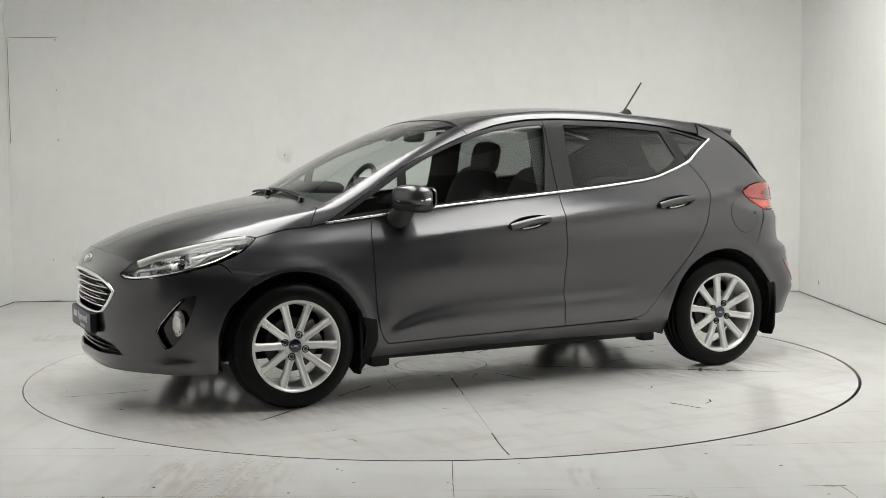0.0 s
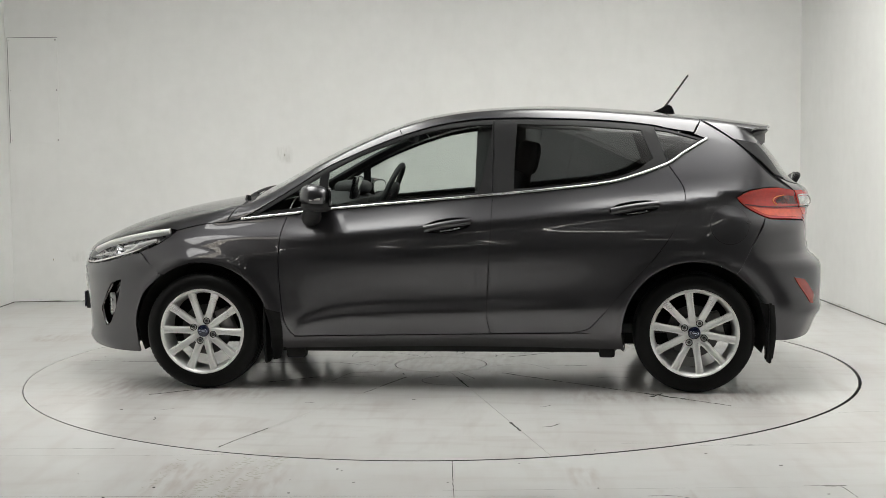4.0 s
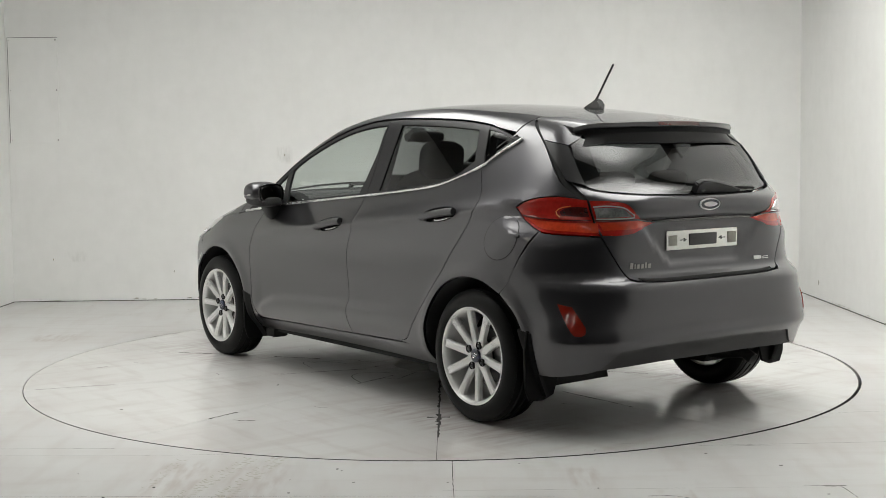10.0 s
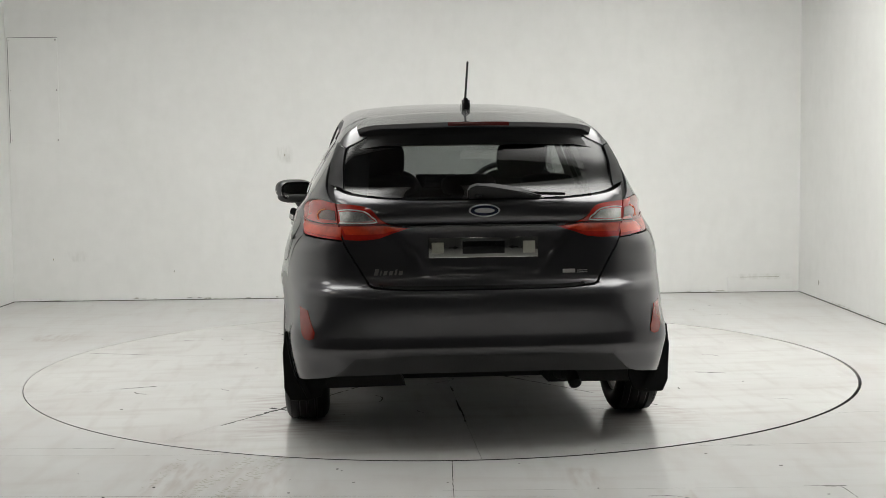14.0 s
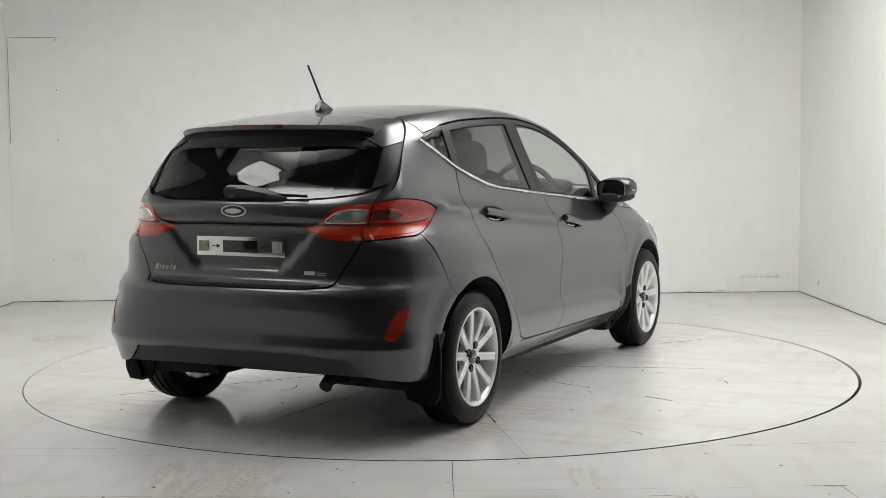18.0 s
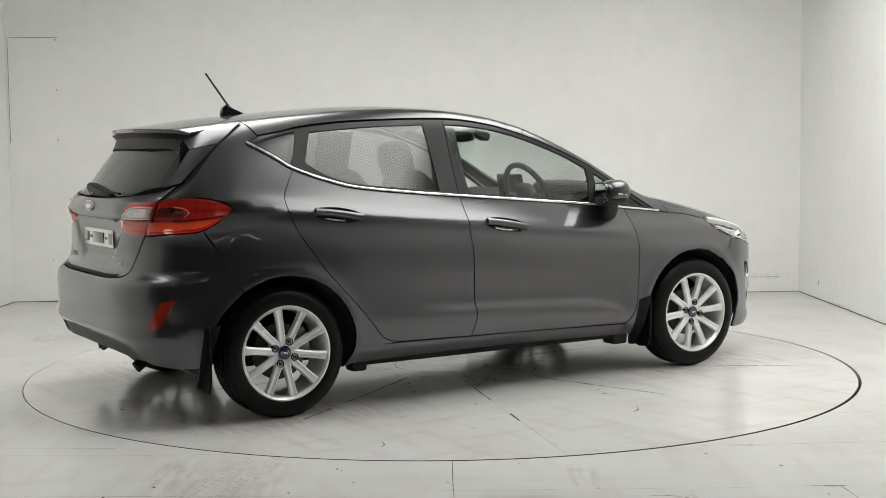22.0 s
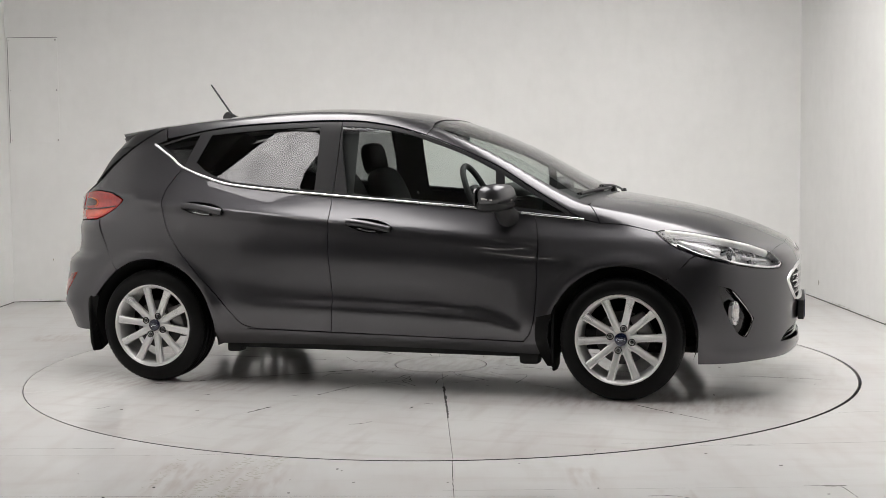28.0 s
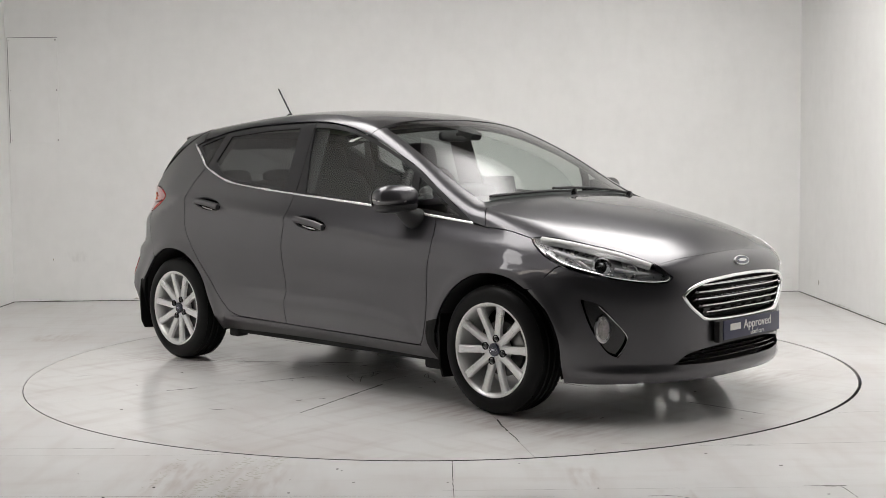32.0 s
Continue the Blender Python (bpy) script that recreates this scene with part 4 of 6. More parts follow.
hatch_low_side = [(-1.806, 0.578, 0.846), (-1.835, 0.53, 0.755), (-1.862, 0.480, 0.675), (-1.882, 0.445, 0.658)]
hatch_bottom = [(-1.882, 0.445, 0.658), (-1.895, 0.30, 0.650), (-1.90, 0, 0.648)]
tail_low = [(-1.806, 0.578, 0.846), (-1.726, 0.675, 0.855), (-1.625, 0.735, 0.862), (-1.57, 0.745, 0.880)]
tail_front = [(-1.57, 0.745, 0.880), (-1.503, 0.744, 0.918), (-1.450, 0.738, 0.966)]
tail_top = [(-1.450, 0.738, 0.966), (-1.508, 0.712, 0.998), (-1.624, 0.661, 1.014), (-1.744, 0.600, 1.000)]
bump_seam = [(-1.598, 0.742, 0.868), (-1.540, 0.800, 0.755), (-1.487, 0.828, 0.645), (-1.452, 0.843, 0.596)]
sz = lambda pts: [(p[0], p[2]) for p in pts]


def arc(cx, a0, a1, r, stretch=1.0, n=9):
    return [(cx + r * stretch * math.cos(radians(a0 + (a1 - a0) * i / (n - 1))), HUB_Z + r * math.sin(radians(a0 + (a1 - a0) * i / (n - 1)))) for i in range(n)]


door_front = [(0.812, 0.888), (0.836, 0.80), (0.842, 0.70), (0.838, 0.55), (0.824, 0.39), (0.800, 0.315), (0.768, 0.276)]
door_mid = [(-0.246, 0.982), (-0.243, 0.85), (-0.236, 0.717), (-0.226, 0.55), (-0.219, 0.401), (-0.228, 0.33), (-0.236, 0.293)]
door_rear = [(-1.125, 1.132), (-1.165, 1.075), (-1.198, 1.015), (-1.200, 0.945), (-1.152, 0.821), (-1.044, 0.667), (-0.873, 0.483), (-0.788, 0.384), (-0.728, 0.322), (-0.648, 0.300)]
door_low_f = [(0.768, 0.276), (0.3, 0.284), (-0.236, 0.293)]
door_low_r = [(-0.236, 0.293), (-0.45, 0.297), (-0.648, 0.300)]
belt2 = sz(belt)
belt_f = [(0.812, 0.891)] + belt2[2:5] + [(-0.246, 0.983)]
belt_r = [(-0.246, 0.983)] + belt2[6:9] + [(-1.125, 1.132)]

HANDLES = ((-0.024, 0.838, 7.5), (-0.955, 0.919, 6.5))


def tilted(pts, cx, cz, tilt):
    c, s = math.cos(radians(tilt)), math.sin(radians(tilt))
    return [(cx + x * c + z * s, cz - x * s + z * c) for x, z in pts]


def handle_oval(cx, cz, tilt, grow=1.0):
    ring_pts = []
    for k in range(29):
        a = 2 * math.pi * (k % 28) / 28
        ring_pts.append((0.124 * grow * math.cos(a), 0.033 * grow * math.copysign(abs(math.sin(a)) ** 0.85, math.sin(a))))
    return tilted(ring_pts, cx, cz, tilt)


hood = panel("hood", "axial", [hood_front, lamp_top, hood_side, cowl_side, hood_back], PAINT, car, half=True, gap=0.002)
panel("cowl_cover", "axial", [[(1.14, 0, 0.97), (1.125, 0.25, 0.97), (1.085, 0.489, 0.96), (1.05, 0.64, 0.95)], [(1.05, 0.64, 0.95), (0.99, 0.61, 0.96)], [(0.99, 0.61, 0.96), (1.02, 0.46, 0.98), (1.06, 0.22, 0.99), (1.07, 0, 0.99)]], PLASTIC, car, half=True, off=-0.012, label="black plastic cowl below the windscreen")
panel("windscreen", "axial", [screen_low, screen_side, screen_top], GLASS_W, car, half=True, off=-0.003, rim=0.006, label="clear curved windscreen")
roof = panel("roof", "axial", [[(0.220, 0, 1.371), (0.214, 0.343, 1.362), (0.236, 0.523, 1.338)], [(0.236, 0.523, 1.338), (0.245, 0.57, 1.322), (0.226, 0.617, 1.292)], rail[6:13] + [(-1.131, 0.576, 1.313), (-1.26, 0.578, 1.285)], [(-1.26, 0.578, 1.285), (-1.300, 0.502, 1.354)], hatch_top[::-1]], PAINT, car, half=True)
TAIL_BROAD = [tail_low, tail_front, tail_top]
for mir, s in SIDES:
    side_word = "driver" if mir else "passenger"
    panel("windscreen_pillar", "axial", [screen_side, [screen_side[-1], (0.245, 0.57, 1.322), (0.226, 0.617, 1.292)], rail[:7][::-1], [rail[0], cowl_side[0]], cowl_side, [cowl_side[-1], screen_side[0]]], PAINT, car, mir, step=0.02)
    panel("front_wing", "side", [sz(hood_side), [(1.133, 0.855), (1.04, 0.872)], [(1.04, 0.872), (0.93, 0.880), (0.812, 0.888)], door_front, [(0.768, 0.276), (0.80, 0.215), (0.90, 0.20)], arc(AXLE, 196, 54, 0.354), [(1.459, 0.593), (1.50, 0.612), (1.571, 0.691), (1.60, 0.70)], [(1.60, 0.70), (1.496, 0.743), (1.42, 0.795), (1.400, 0.814)]], PAINT, car, mir)
    cup_f, cup_r = (ring("side", [handle_oval(*h)], 0.012) for h in HANDLES)
    door = panel("front_door", "side", [belt_f, door_mid, door_low_f[::-1], door_front[::-1]], PAINT, car, mir, holes=(cup_f,), step=0.017)
    rear_door = panel("rear_door", "side", [belt_r, door_rear, door_low_r[::-1], door_mid[::-1]], PAINT, car, mir, holes=(cup_r,), step=0.017)
    panel("rear_wing", "side", [[(-1.125, 1.132), (-1.204, 1.184), (-1.328, 1.256)], [(-1.328, 1.256), (-1.26, 1.285)], [(-1.26, 1.285), (-1.300, 1.354)], sz(hatch_side), sz(tail_top)[::-1], sz(tail_front)[::-1] + [(-1.598, 0.868)], sz(bump_seam), arc(-AXLE, 124, -18, 0.356), [(-0.902, 0.19), (-0.80, 0.288)], [(-0.80, 0.288), (-0.72, 0.294), (-0.648, 0.300)], door_rear[::-1]], PAINT, car, mir)
    panel("sill", "side", [[(0.83, 0.269), (0.3, 0.279), (-0.236, 0.288), (-0.72, 0.294)], [(-0.72, 0.294), (-0.83, 0.292)], [(-0.83, 0.292), (-0.905, 0.205)], [(-0.905, 0.205), (-0.3, 0.216), (0.3, 0.214), (0.83, 0.204)], [(0.83, 0.204), (0.83, 0.269)]], PAINT, car, mir, off=-0.0012, gap=0.0)
    # window frames and glass
    gf = ring("side", [[(0.600, 1.112), (0.459, 1.183), (0.226, 1.270), (0.050, 1.318), (-0.126, 1.342), (-0.240, 1.347)], [(-0.240, 1.347), (-0.222, 1.20), (-0.171, 1.000)], [(-0.171, 1.000), (0.232, 0.968), (0.580, 0.938)], [(0.580, 0.938), (0.604, 1.03), (0.600, 1.112)]])
    gs = ring("side", [[(0.647, 1.088), (0.805, 0.992), (0.965, 0.900)], [(0.965, 0.900), (0.791, 0.924), (0.633, 0.942)], [(0.633, 0.942), (0.650, 1.02), (0.647, 1.088)]])
    gr = ring("side", [[(-0.366, 1.347), (-0.685, 1.335), (-0.994, 1.311)], [(-0.994, 1.311), (-1.053, 1.165)], [(-1.053, 1.165), (-0.959, 1.105), (-0.810, 1.062), (-0.518, 1.031), (-0.352, 1.017)], [(-0.352, 1.017), (-0.356, 1.18), (-0.366, 1.347)]])
    gq = ring("side", [[(-1.053, 1.312), (-1.140, 1.298), (-1.280, 1.258)], [(-1.280, 1.258), (-1.195, 1.202), (-1.128, 1.158)], [(-1.128, 1.158), (-1.053, 1.312)]])
    top2 = sz(rail)
    panel("front_window_frame", "side", [top2[:9] + [(-0.246, 1.372)], [(-0.246, 1.372), (-0.246, 0.983)], belt_f[::-1] + [(0.93, 0.882), (1.040, 0.872)], [(1.040, 0.872), (1.040, 0.876)]], FRAME_BLACK, car, mir, holes=(gf, gs), off=-0.004, label="satin black door frame")
    panel("rear_window_frame", "side", [[(-0.246, 1.372)] + top2[9:13] + [(-1.060, 1.328)], [(-1.060, 1.328), (-1.125, 1.145)], belt_r[::-1], [(-0.246, 0.983), (-0.246, 1.372)]], FRAME_BLACK, car, mir, holes=(gr,), off=-0.004, label="satin black door frame")
    panel("quarter_window_frame", "side", [[(-1.060, 1.328), (-1.131, 1.313), (-1.325, 1.258)], [(-1.325, 1.256), (-1.204, 1.184), (-1.125, 1.132)], [(-1.125, 1.145), (-1.060, 1.328)]], FRAME_BLACK, car, mir, holes=(gq,), off=-0.004)
    for nm, lp, mt in (("front_window", gf, GLASS_F), ("sail_window", gs, GLASS_F), ("rear_window", gr, GLASS_R), ("quarter_window", gq, GLASS_R)):
        panel(nm, "side", [np.concatenate([lp, lp[:1]]).tolist()], mt, car, mir, off=-0.009, rim=0.004, gap=-0.004, label="tinted side glass" if mt is GLASS_R else "clear side glass")
    strip("belt_moulding", "side", [(p[0], p[1] + 0.004) for p in belt2], 0.0120, 0.006, BELT, car, mir, off=0.005, label="bright chrome strip along the windows")
    panel("tail_lamp", "rear", [lamp_split] + TAIL_BROAD, RED, car, mir, off=0.003, step=0.018, label="red tail lamp on the rear wing")
    # front lamps
    lamp_loop = [lamp_top[::-1], [(1.920, 0.500, 0.706), (1.962, 0.486, 0.679), (1.984, 0.465, 0.652)], [(1.984, 0.465, 0.652), (1.976, 0.485, 0.632), (1.925, 0.557, 0.629), (1.838, 0.644, 0.643), (1.737, 0.712, 0.664), (1.612, 0.752, 0.692), (1.50, 0.747, 0.740), (1.43, 0.735, 0.785), (1.400, 0.724, 0.814)]]
    panel("headlamp_cover", "front", lamp_loop, LENS, car, mir, off=0.001, step=0.02, rim=0.01, label="clear headlamp cover")
    headlamp = panel("headlamp", "front", lamp_loop, LAMP_DARK, car, mir, off=-0.038, step=0.02, rim=-0.034, gap=0.003, label="headlamp with chrome surround and projector")

panel("front_bumper", "front", [hood_front, [hood_front[-1], (1.962, 0.486, 0.679), (1.984, 0.465, 0.652)], [(1.984, 0.465, 0.652), (1.976, 0.485, 0.629), (1.925, 0.557, 0.626), (1.838, 0.644, 0.640), (1.737, 0.712, 0.661), (1.60, 0.755, 0.695)], [(1.60, 0.755, 0.695), (1.571, 0.768, 0.689), (1.494, 0.816, 0.612), (1.462, 0.83, 0.590)], [(1.462, 0.83, 0.590), (1.545, 0.80, 0.50), (1.600, 0.79, 0.38), (1.612, 0.78, 0.26), (1.605, 0.75, 0.182)], [(1.605, 0.75, 0.182), (1.759, 0.702, 0.182), (1.928, 0.560, 0.186), (2.036, 0.369, 0.186), (2.07, 0.147, 0.186), (2.078, 0, 0.186)]], PAINT, car, half=True, step=0.022, gap=-0.0004,
      holes=[ring("front", [[(2.066, -0.10, 0.640), (2.066, 0.10, 0.640), (2.049, 0.279, 0.628), (2.028, 0.382, 0.600), (2.013, 0.427, 0.566)], [(2.013, 0.427, 0.566), (2.027, 0.385, 0.515), (2.046, 0.315, 0.462)], [(2.046, 0.315, 0.462), (2.055, 0.25, 0.450), (2.069, 0, 0.446), (2.055, -0.25, 0.450), (2.046, -0.315, 0.462)], [(2.046, -0.315, 0.462), (2.027, -0.385, 0.515), (2.013, -0.427, 0.566)], [(2.013, -0.427, 0.566), (2.028, -0.382, 0.600), (2.049, -0.279, 0.628), (2.066, -0.10, 0.640)]]),
             ring("front", [[(1.99, 0.455, 0.262), (2.024, 0.373, 0.311), (2.063, 0.180, 0.335), (2.067, 0.0, 0.338), (2.063, -0.18, 0.335), (2.024, -0.373, 0.311), (1.99, -0.455, 0.262)], [(1.99, -0.455, 0.262), (2.06, -0.268, 0.256), (2.078, 0, 0.254), (2.06, 0.268, 0.256), (1.99, 0.455, 0.262)]]),
             *[ring("front", [[(1.700, s * 0.755, 0.560), (1.766, s * 0.711, 0.538), (1.812, s * 0.670, 0.475), (1.862, s * 0.622, 0.394)], [(1.862, s * 0.622, 0.394), (1.847, s * 0.636, 0.337), (1.830, s * 0.653, 0.303)], [(1.830, s * 0.653, 0.303), (1.792, s * 0.685, 0.325), (1.744, s * 0.722, 0.412), (1.712, s * 0.746, 0.499), (1.700, s * 0.755, 0.560)]]) for s in (1, -1)]])

glass_low = [(-1.868, 0, 1.012), (-1.853, 0.340, 1.019), (-1.770, 0.530, 1.037), (-1.710, 0.572, 1.054)]
glass_side = [(-1.710, 0.572, 1.054), (-1.61, 0.556, 1.18), (-1.54, 0.52, 1.295)]
glass_top = [(-1.54, 0.52, 1.295), (-1.58, 0.30, 1.31), (-1.60, 0, 1.31)]
tailgate = panel("tailgate", "rear", [[(-1.87, 0, 1.008), (-1.856, 0.340, 1.014), (-1.76, 0.546, 1.034), (-1.655, 0.606, 1.066)], [(-1.655, 0.606, 1.066), (-1.744, 0.598, 1.000)], lamp_split, hatch_low_side, hatch_bottom], PAINT, car, half=True, step=0.022)
panel("rear_screen", "rear", [glass_low, glass_side, glass_top], GLASS_R, car, half=True, off=-0.002, rim=0.004, label="dark tinted rear screen")
panel("rear_bumper", "rear", [[(-1.902, 0, 0.643), (-1.897, 0.30, 0.645), (-1.884, 0.449, 0.653)], [(-1.884, 0.449, 0.653), (-1.864, 0.484, 0.672), (-1.837, 0.535, 0.755), (-1.808, 0.582, 0.842)], [(-1.806, 0.58, 0.842), (-1.726, 0.677, 0.851), (-1.625, 0.737, 0.858), (-1.600, 0.742, 0.864)], bump_seam, [(-1.452, 0.843, 0.596), (-1.54, 0.83, 0.51), (-1.595, 0.81, 0.40), (-1.61, 0.79, 0.29), (-1.60, 0.78, 0.262)], [(-1.60, 0.78, 0.262), (-1.70, 0.765, 0.262), (-1.77, 0.72, 0.270), (-1.839, 0.623, 0.290), (-1.890, 0.535, 0.365)], [(-1.890, 0.535, 0.365), (-1.905, 0.3, 0.376), (-1.907, 0, 0.376)]], PAINT, car, half=True, step=0.022, gap=0.0004)
panel("rear_valance", "rear", [[(-1.905, 0, 0.372), (-1.903, 0.3, 0.372), (-1.890, 0.530, 0.362), (-1.839, 0.618, 0.29), (-1.79, 0.68, 0.272)], [(-1.79, 0.68, 0.272), (-1.81, 0.55, 0.280), (-1.86, 0.3, 0.288), (-1.87, 0, 0.288)]], PLASTIC, car, half=True, off=-0.012, label="black plastic lower bumper")


# ---- wheels ----
def spokes(bm, turn):
    """Ten tapered spokes, each a ridged bar from the hub to the rim."""
    for k in range(10):
        a = radians(turn + 36 * k)
        ring_rows = []
        for r, w, y0, y1 in ((0.030, 0.020, 0.045, 0.066), (0.060, 0.0185, 0.046, 0.070), (0.11, 0.0170, 0.055, 0.078), (0.165, 0.0175, 0.062, 0.085), (0.207, 0.0215, 0.066, 0.088)):
            row = []
            for dw, y in ((-1, y0), (-1, y1 - 0.005), (-0.62, y1), (-0.22, y1 - 0.003), (0.22, y1 - 0.003), (0.62, y1), (1, y1 - 0.005), (1, y0)):
                x, z = r, dw * w
                row.append(bm.verts.new((x * math.cos(a) - z * math.sin(a), y, x * math.sin(a) + z * math.cos(a))))
            ring_rows.append(row)
        for p, q in zip(ring_rows, ring_rows[1:]):
            for i in range(8):
                bm.faces.new((p[i], p[(i + 1) % 8], q[(i + 1) % 8], q[i]))


def wheel(x, side, turn, shared):
    """A wheel whose outer face looks along +y; side -1 turns it about."""
    base = pose(x, side * 0.745, HUB_Z, 0, 0, 0 if side > 0 else 180)
    if not shared:
        bm = bmesh.new()  # brake disc with its hub
        lathe(bm, [(0.001, 0.035), (0.065, 0.035), (0.072, 0.012), (0.128, 0.012), (0.130, 0.008), (0.130, -0.010), (0.06, -0.012), (0.06, -0.09), (0.001, -0.09)], 48)
        shared["wheel"] = part("wheel", bm, DISC, car, "silver ten-spoke alloy wheel with a black tyre")
        w = shared["wheel"]
        bm = bmesh.new()
        lathe(bm, [(0.205, 0.078), (0.217, 0.092), (0.238, 0.0985), (0.262, 0.0955), (0.282, 0.086), (0.2935, 0.074), (0.2985, 0.060), (0.300, 0.045), (0.2945, 0.041), (0.2945, 0.035), (0.300, 0.031), (0.3005, 0.006), (0.295, 0.003), (0.295, -0.003), (0.3005, -0.006), (0.300, -0.031), (0.2945, -0.035), (0.2945, -0.041), (0.300, -0.045), (0.2985, -0.060), (0.2935, -0.074), (0.282, -0.086), (0.262, -0.0955), (0.238, -0.0985), (0.217, -0.092), (0.205, -0.078)], 96)
        for k in range(72):  # shoulder blocks
            a = radians(5 * k)
            for y in (0.066, -0.066):
                box(bm, (0.2935 * math.cos(a), y, 0.2935 * math.sin(a)), (0.005, 0.014, 0.018), 0, (0, -math.degrees(a), 0))
        part("tyre", bm, RUBBER, w, "black rubber tyre")
        bm = bmesh.new()
        lathe(bm, [(0.2195, 0.090), (0.2195, 0.0935), (0.213, 0.0945), (0.206, 0.088), (0.200, 0.078), (0.196, 0.04), (0.190, -0.02), (0.198, -0.07), (0.216, -0.085), (0.216, -0.09)], 96)
        spokes(bm, 0)
        lathe(bm, [(0.030, 0.060), (0.046, 0.068), (0.064, 0.0655), (0.076, 0.055), (0.078, 0.035), (0.05, 0.03)], 48)
        part("rim", bm, ALLOY, w, "silver alloy rim with ten spokes")
        bm = bmesh.new()
        lathe(bm, [(0.031, 0.055), (0.031, 0.071), (0.028, 0.0745), (0.015, 0.0760), (0.0005, 0.0765)], 32)
        part("hub_cap", bm, BLUE, w, "dark blue hub cap")
        bm = bmesh.new()
        lathe(bm, [(0.0205, 0.0768), (0.0215, 0.0774), (0.0225, 0.0768)], 32, Matrix.Diagonal((1, 1, 0.45, 1)))
        prism(bm, ellipse(0.013, 0.0030), 0.0010, pose(0, 0.0764, 0, -90, 0, 0))
        part("cap_emblem", bm, SATIN, w)
        bm = bmesh.new()
        lathe(bm, [(0.0175, 0.058), (0.0175, 0.0735), (0.0150, 0.0755), (0.0135, 0.066), (0.0005, 0.065)], 20)
        well = part("nut_well", bm, VOID, w)
        bm = bmesh.new()
        lathe(bm, [(0.0090, 0.058), (0.0090, 0.0735), (0.007, 0.0760), (0.0004, 0.0765)], 6)
        nut = part("wheel_nut", bm, NUT, w)
        for k in range(4):
            m = pose(0.054 * math.cos(radians(18 + 90 * k)), 0, 0.054 * math.sin(radians(18 + 90 * k)))
            if k:
                again(well, w, m)
                again(nut, w, m)
            else:
                well.matrix_basis, nut.matrix_basis = m, m
        bm = bmesh.new()
        box(bm, (-0.10, -0.005, 0.05), (0.07, 0.07, 0.13), 0.012, (0, 25, 0))
        part("brake_caliper", bm, STEEL, w)
        w.matrix_basis = Matrix.Translation((OX, OY, 0)) @ base @ pose(0, 0, 0, 0, turn, 0)
        return
    w = shared["wheel"]
    o = again(w, car, Matrix.Translation((OX, OY, 0)) @ base @ pose(0, 0, 0, 0, turn, 0))
    for c in w.children:
        again(c, o, c.matrix_basis.copy())


shared = {}
wheel(AXLE, 1, -2, shared)
wheel(-AXLE, 1, -10, shared)
wheel(AXLE, -1, 4, shared)
wheel(-AXLE, -1, -8, shared)

# wheel housings, mud flaps, floor pan
for mir, s in SIDES:
    for cx, fw in ((AXLE, 1), (-AXLE, -1)):
        bm = bmesh.new()
        n, rows = 24, []
        for inset, r in ((0.44, 0.342), (0.22, 0.347), (0.05, 0.351), (0.010, 0.353)):
            row = []
            for i in range(n + 1):
                a = radians(-18 + 216 * i / n)
                x, z = cx + r * math.cos(a), HUB_Z + r * math.sin(a)
                row.append(bm.verts.new((x, s * (float(half_width(np.array([x]), np.array([max(z, 0.2)]))[0]) - inset), z)))
            rows.append(row)
        for a, b in zip(rows, rows[1:]):
            for i in range(n):
                bm.faces.new((a[i], a[i + 1], b[i + 1], b[i]))
        bm.faces.new(rows[0])
        part("wheel_housing", bm, VOID, car, "black wheel arch liner")
        bm = bmesh.new()
        x = cx - 0.335 if fw > 0 else cx - 0.375
        low = 0.135 if fw > 0 else 0.150
        prism(bm, [(0.655, 0.34), (0.70, 0.42), (0.785, 0.46), (0.832, 0.45), (0.842, 0.36), (0.838, 0.20), (0.815, low), (0.74, low - 0.005), (0.68, low + 0.015), (0.66, 0.22)], 0.014, Matrix(((0, 0, 1, x), (s, 0, 0, 0), (0, 1, 0, 0), (0, 0, 0, 1))))
        bmesh.ops.bevel(bm, geom=list(bm.edges), offset=0.004, segments=1, affect="EDGES")
        part("mud_flap", bm, FLAP, car, "black rubber mud flap")
bm = bmesh.new()
prism(bm, [(-0.85, -0.72), (0.85, -0.72), (0.95, -0.42), (1.55, -0.42), (1.95, -0.40), (1.95, 0.40), (1.55, 0.42), (0.95, 0.42), (0.85, 0.72), (-0.85, 0.72), (-0.92, 0.42), (-1.35, 0.42), (-1.35, -0.42), (-0.92, -0.42)], 0.07, pose(0, 0, 0.185))
box(bm, (0.78, 0.70, 0.18), (0.10, 0.10, 0.06), 0.02)
box(bm, (0.78, -0.70, 0.18), (0.10, 0.10, 0.06), 0.02)
box(bm, (-0.82, 0.70, 0.185), (0.08, 0.08, 0.05), 0.015)
box(bm, (-0.82, -0.70, 0.185), (0.08, 0.08, 0.05), 0.015)
box(bm, (-1.55, 0, 0.345), (0.50, 1.10, 0.09), 0.03)
box(bm, (1.60, 0, 0.215), (0.45, 1.0, 0.03), 0.01)
part("floor_pan", bm, VOID, car, "black underside")
bm = bmesh.new()
tube(bm, [(-1.2, -0.33, 0.24), (-1.6, -0.36, 0.235), (-1.76, -0.385, 0.255), (-1.805, -0.39, 0.228)], [0.025, 0.025, 0.028, 0.028], 14, cap=False)
tube(bm, [(-1.805, -0.39, 0.228), (-1.76, -0.385, 0.255), (-1.7, -0.37, 0.25)], [0.024, 0.024, 0.024], 14, cap=True)
part("exhaust_pipe", bm, VOID, car, "dark exhaust pipe turned down")
bm = bmesh.new()
box(bm, (-1.62, 0.10, 0.315), (0.20, 0.55, 0.09), 0.035)
part("silencer", bm, VOID, car)
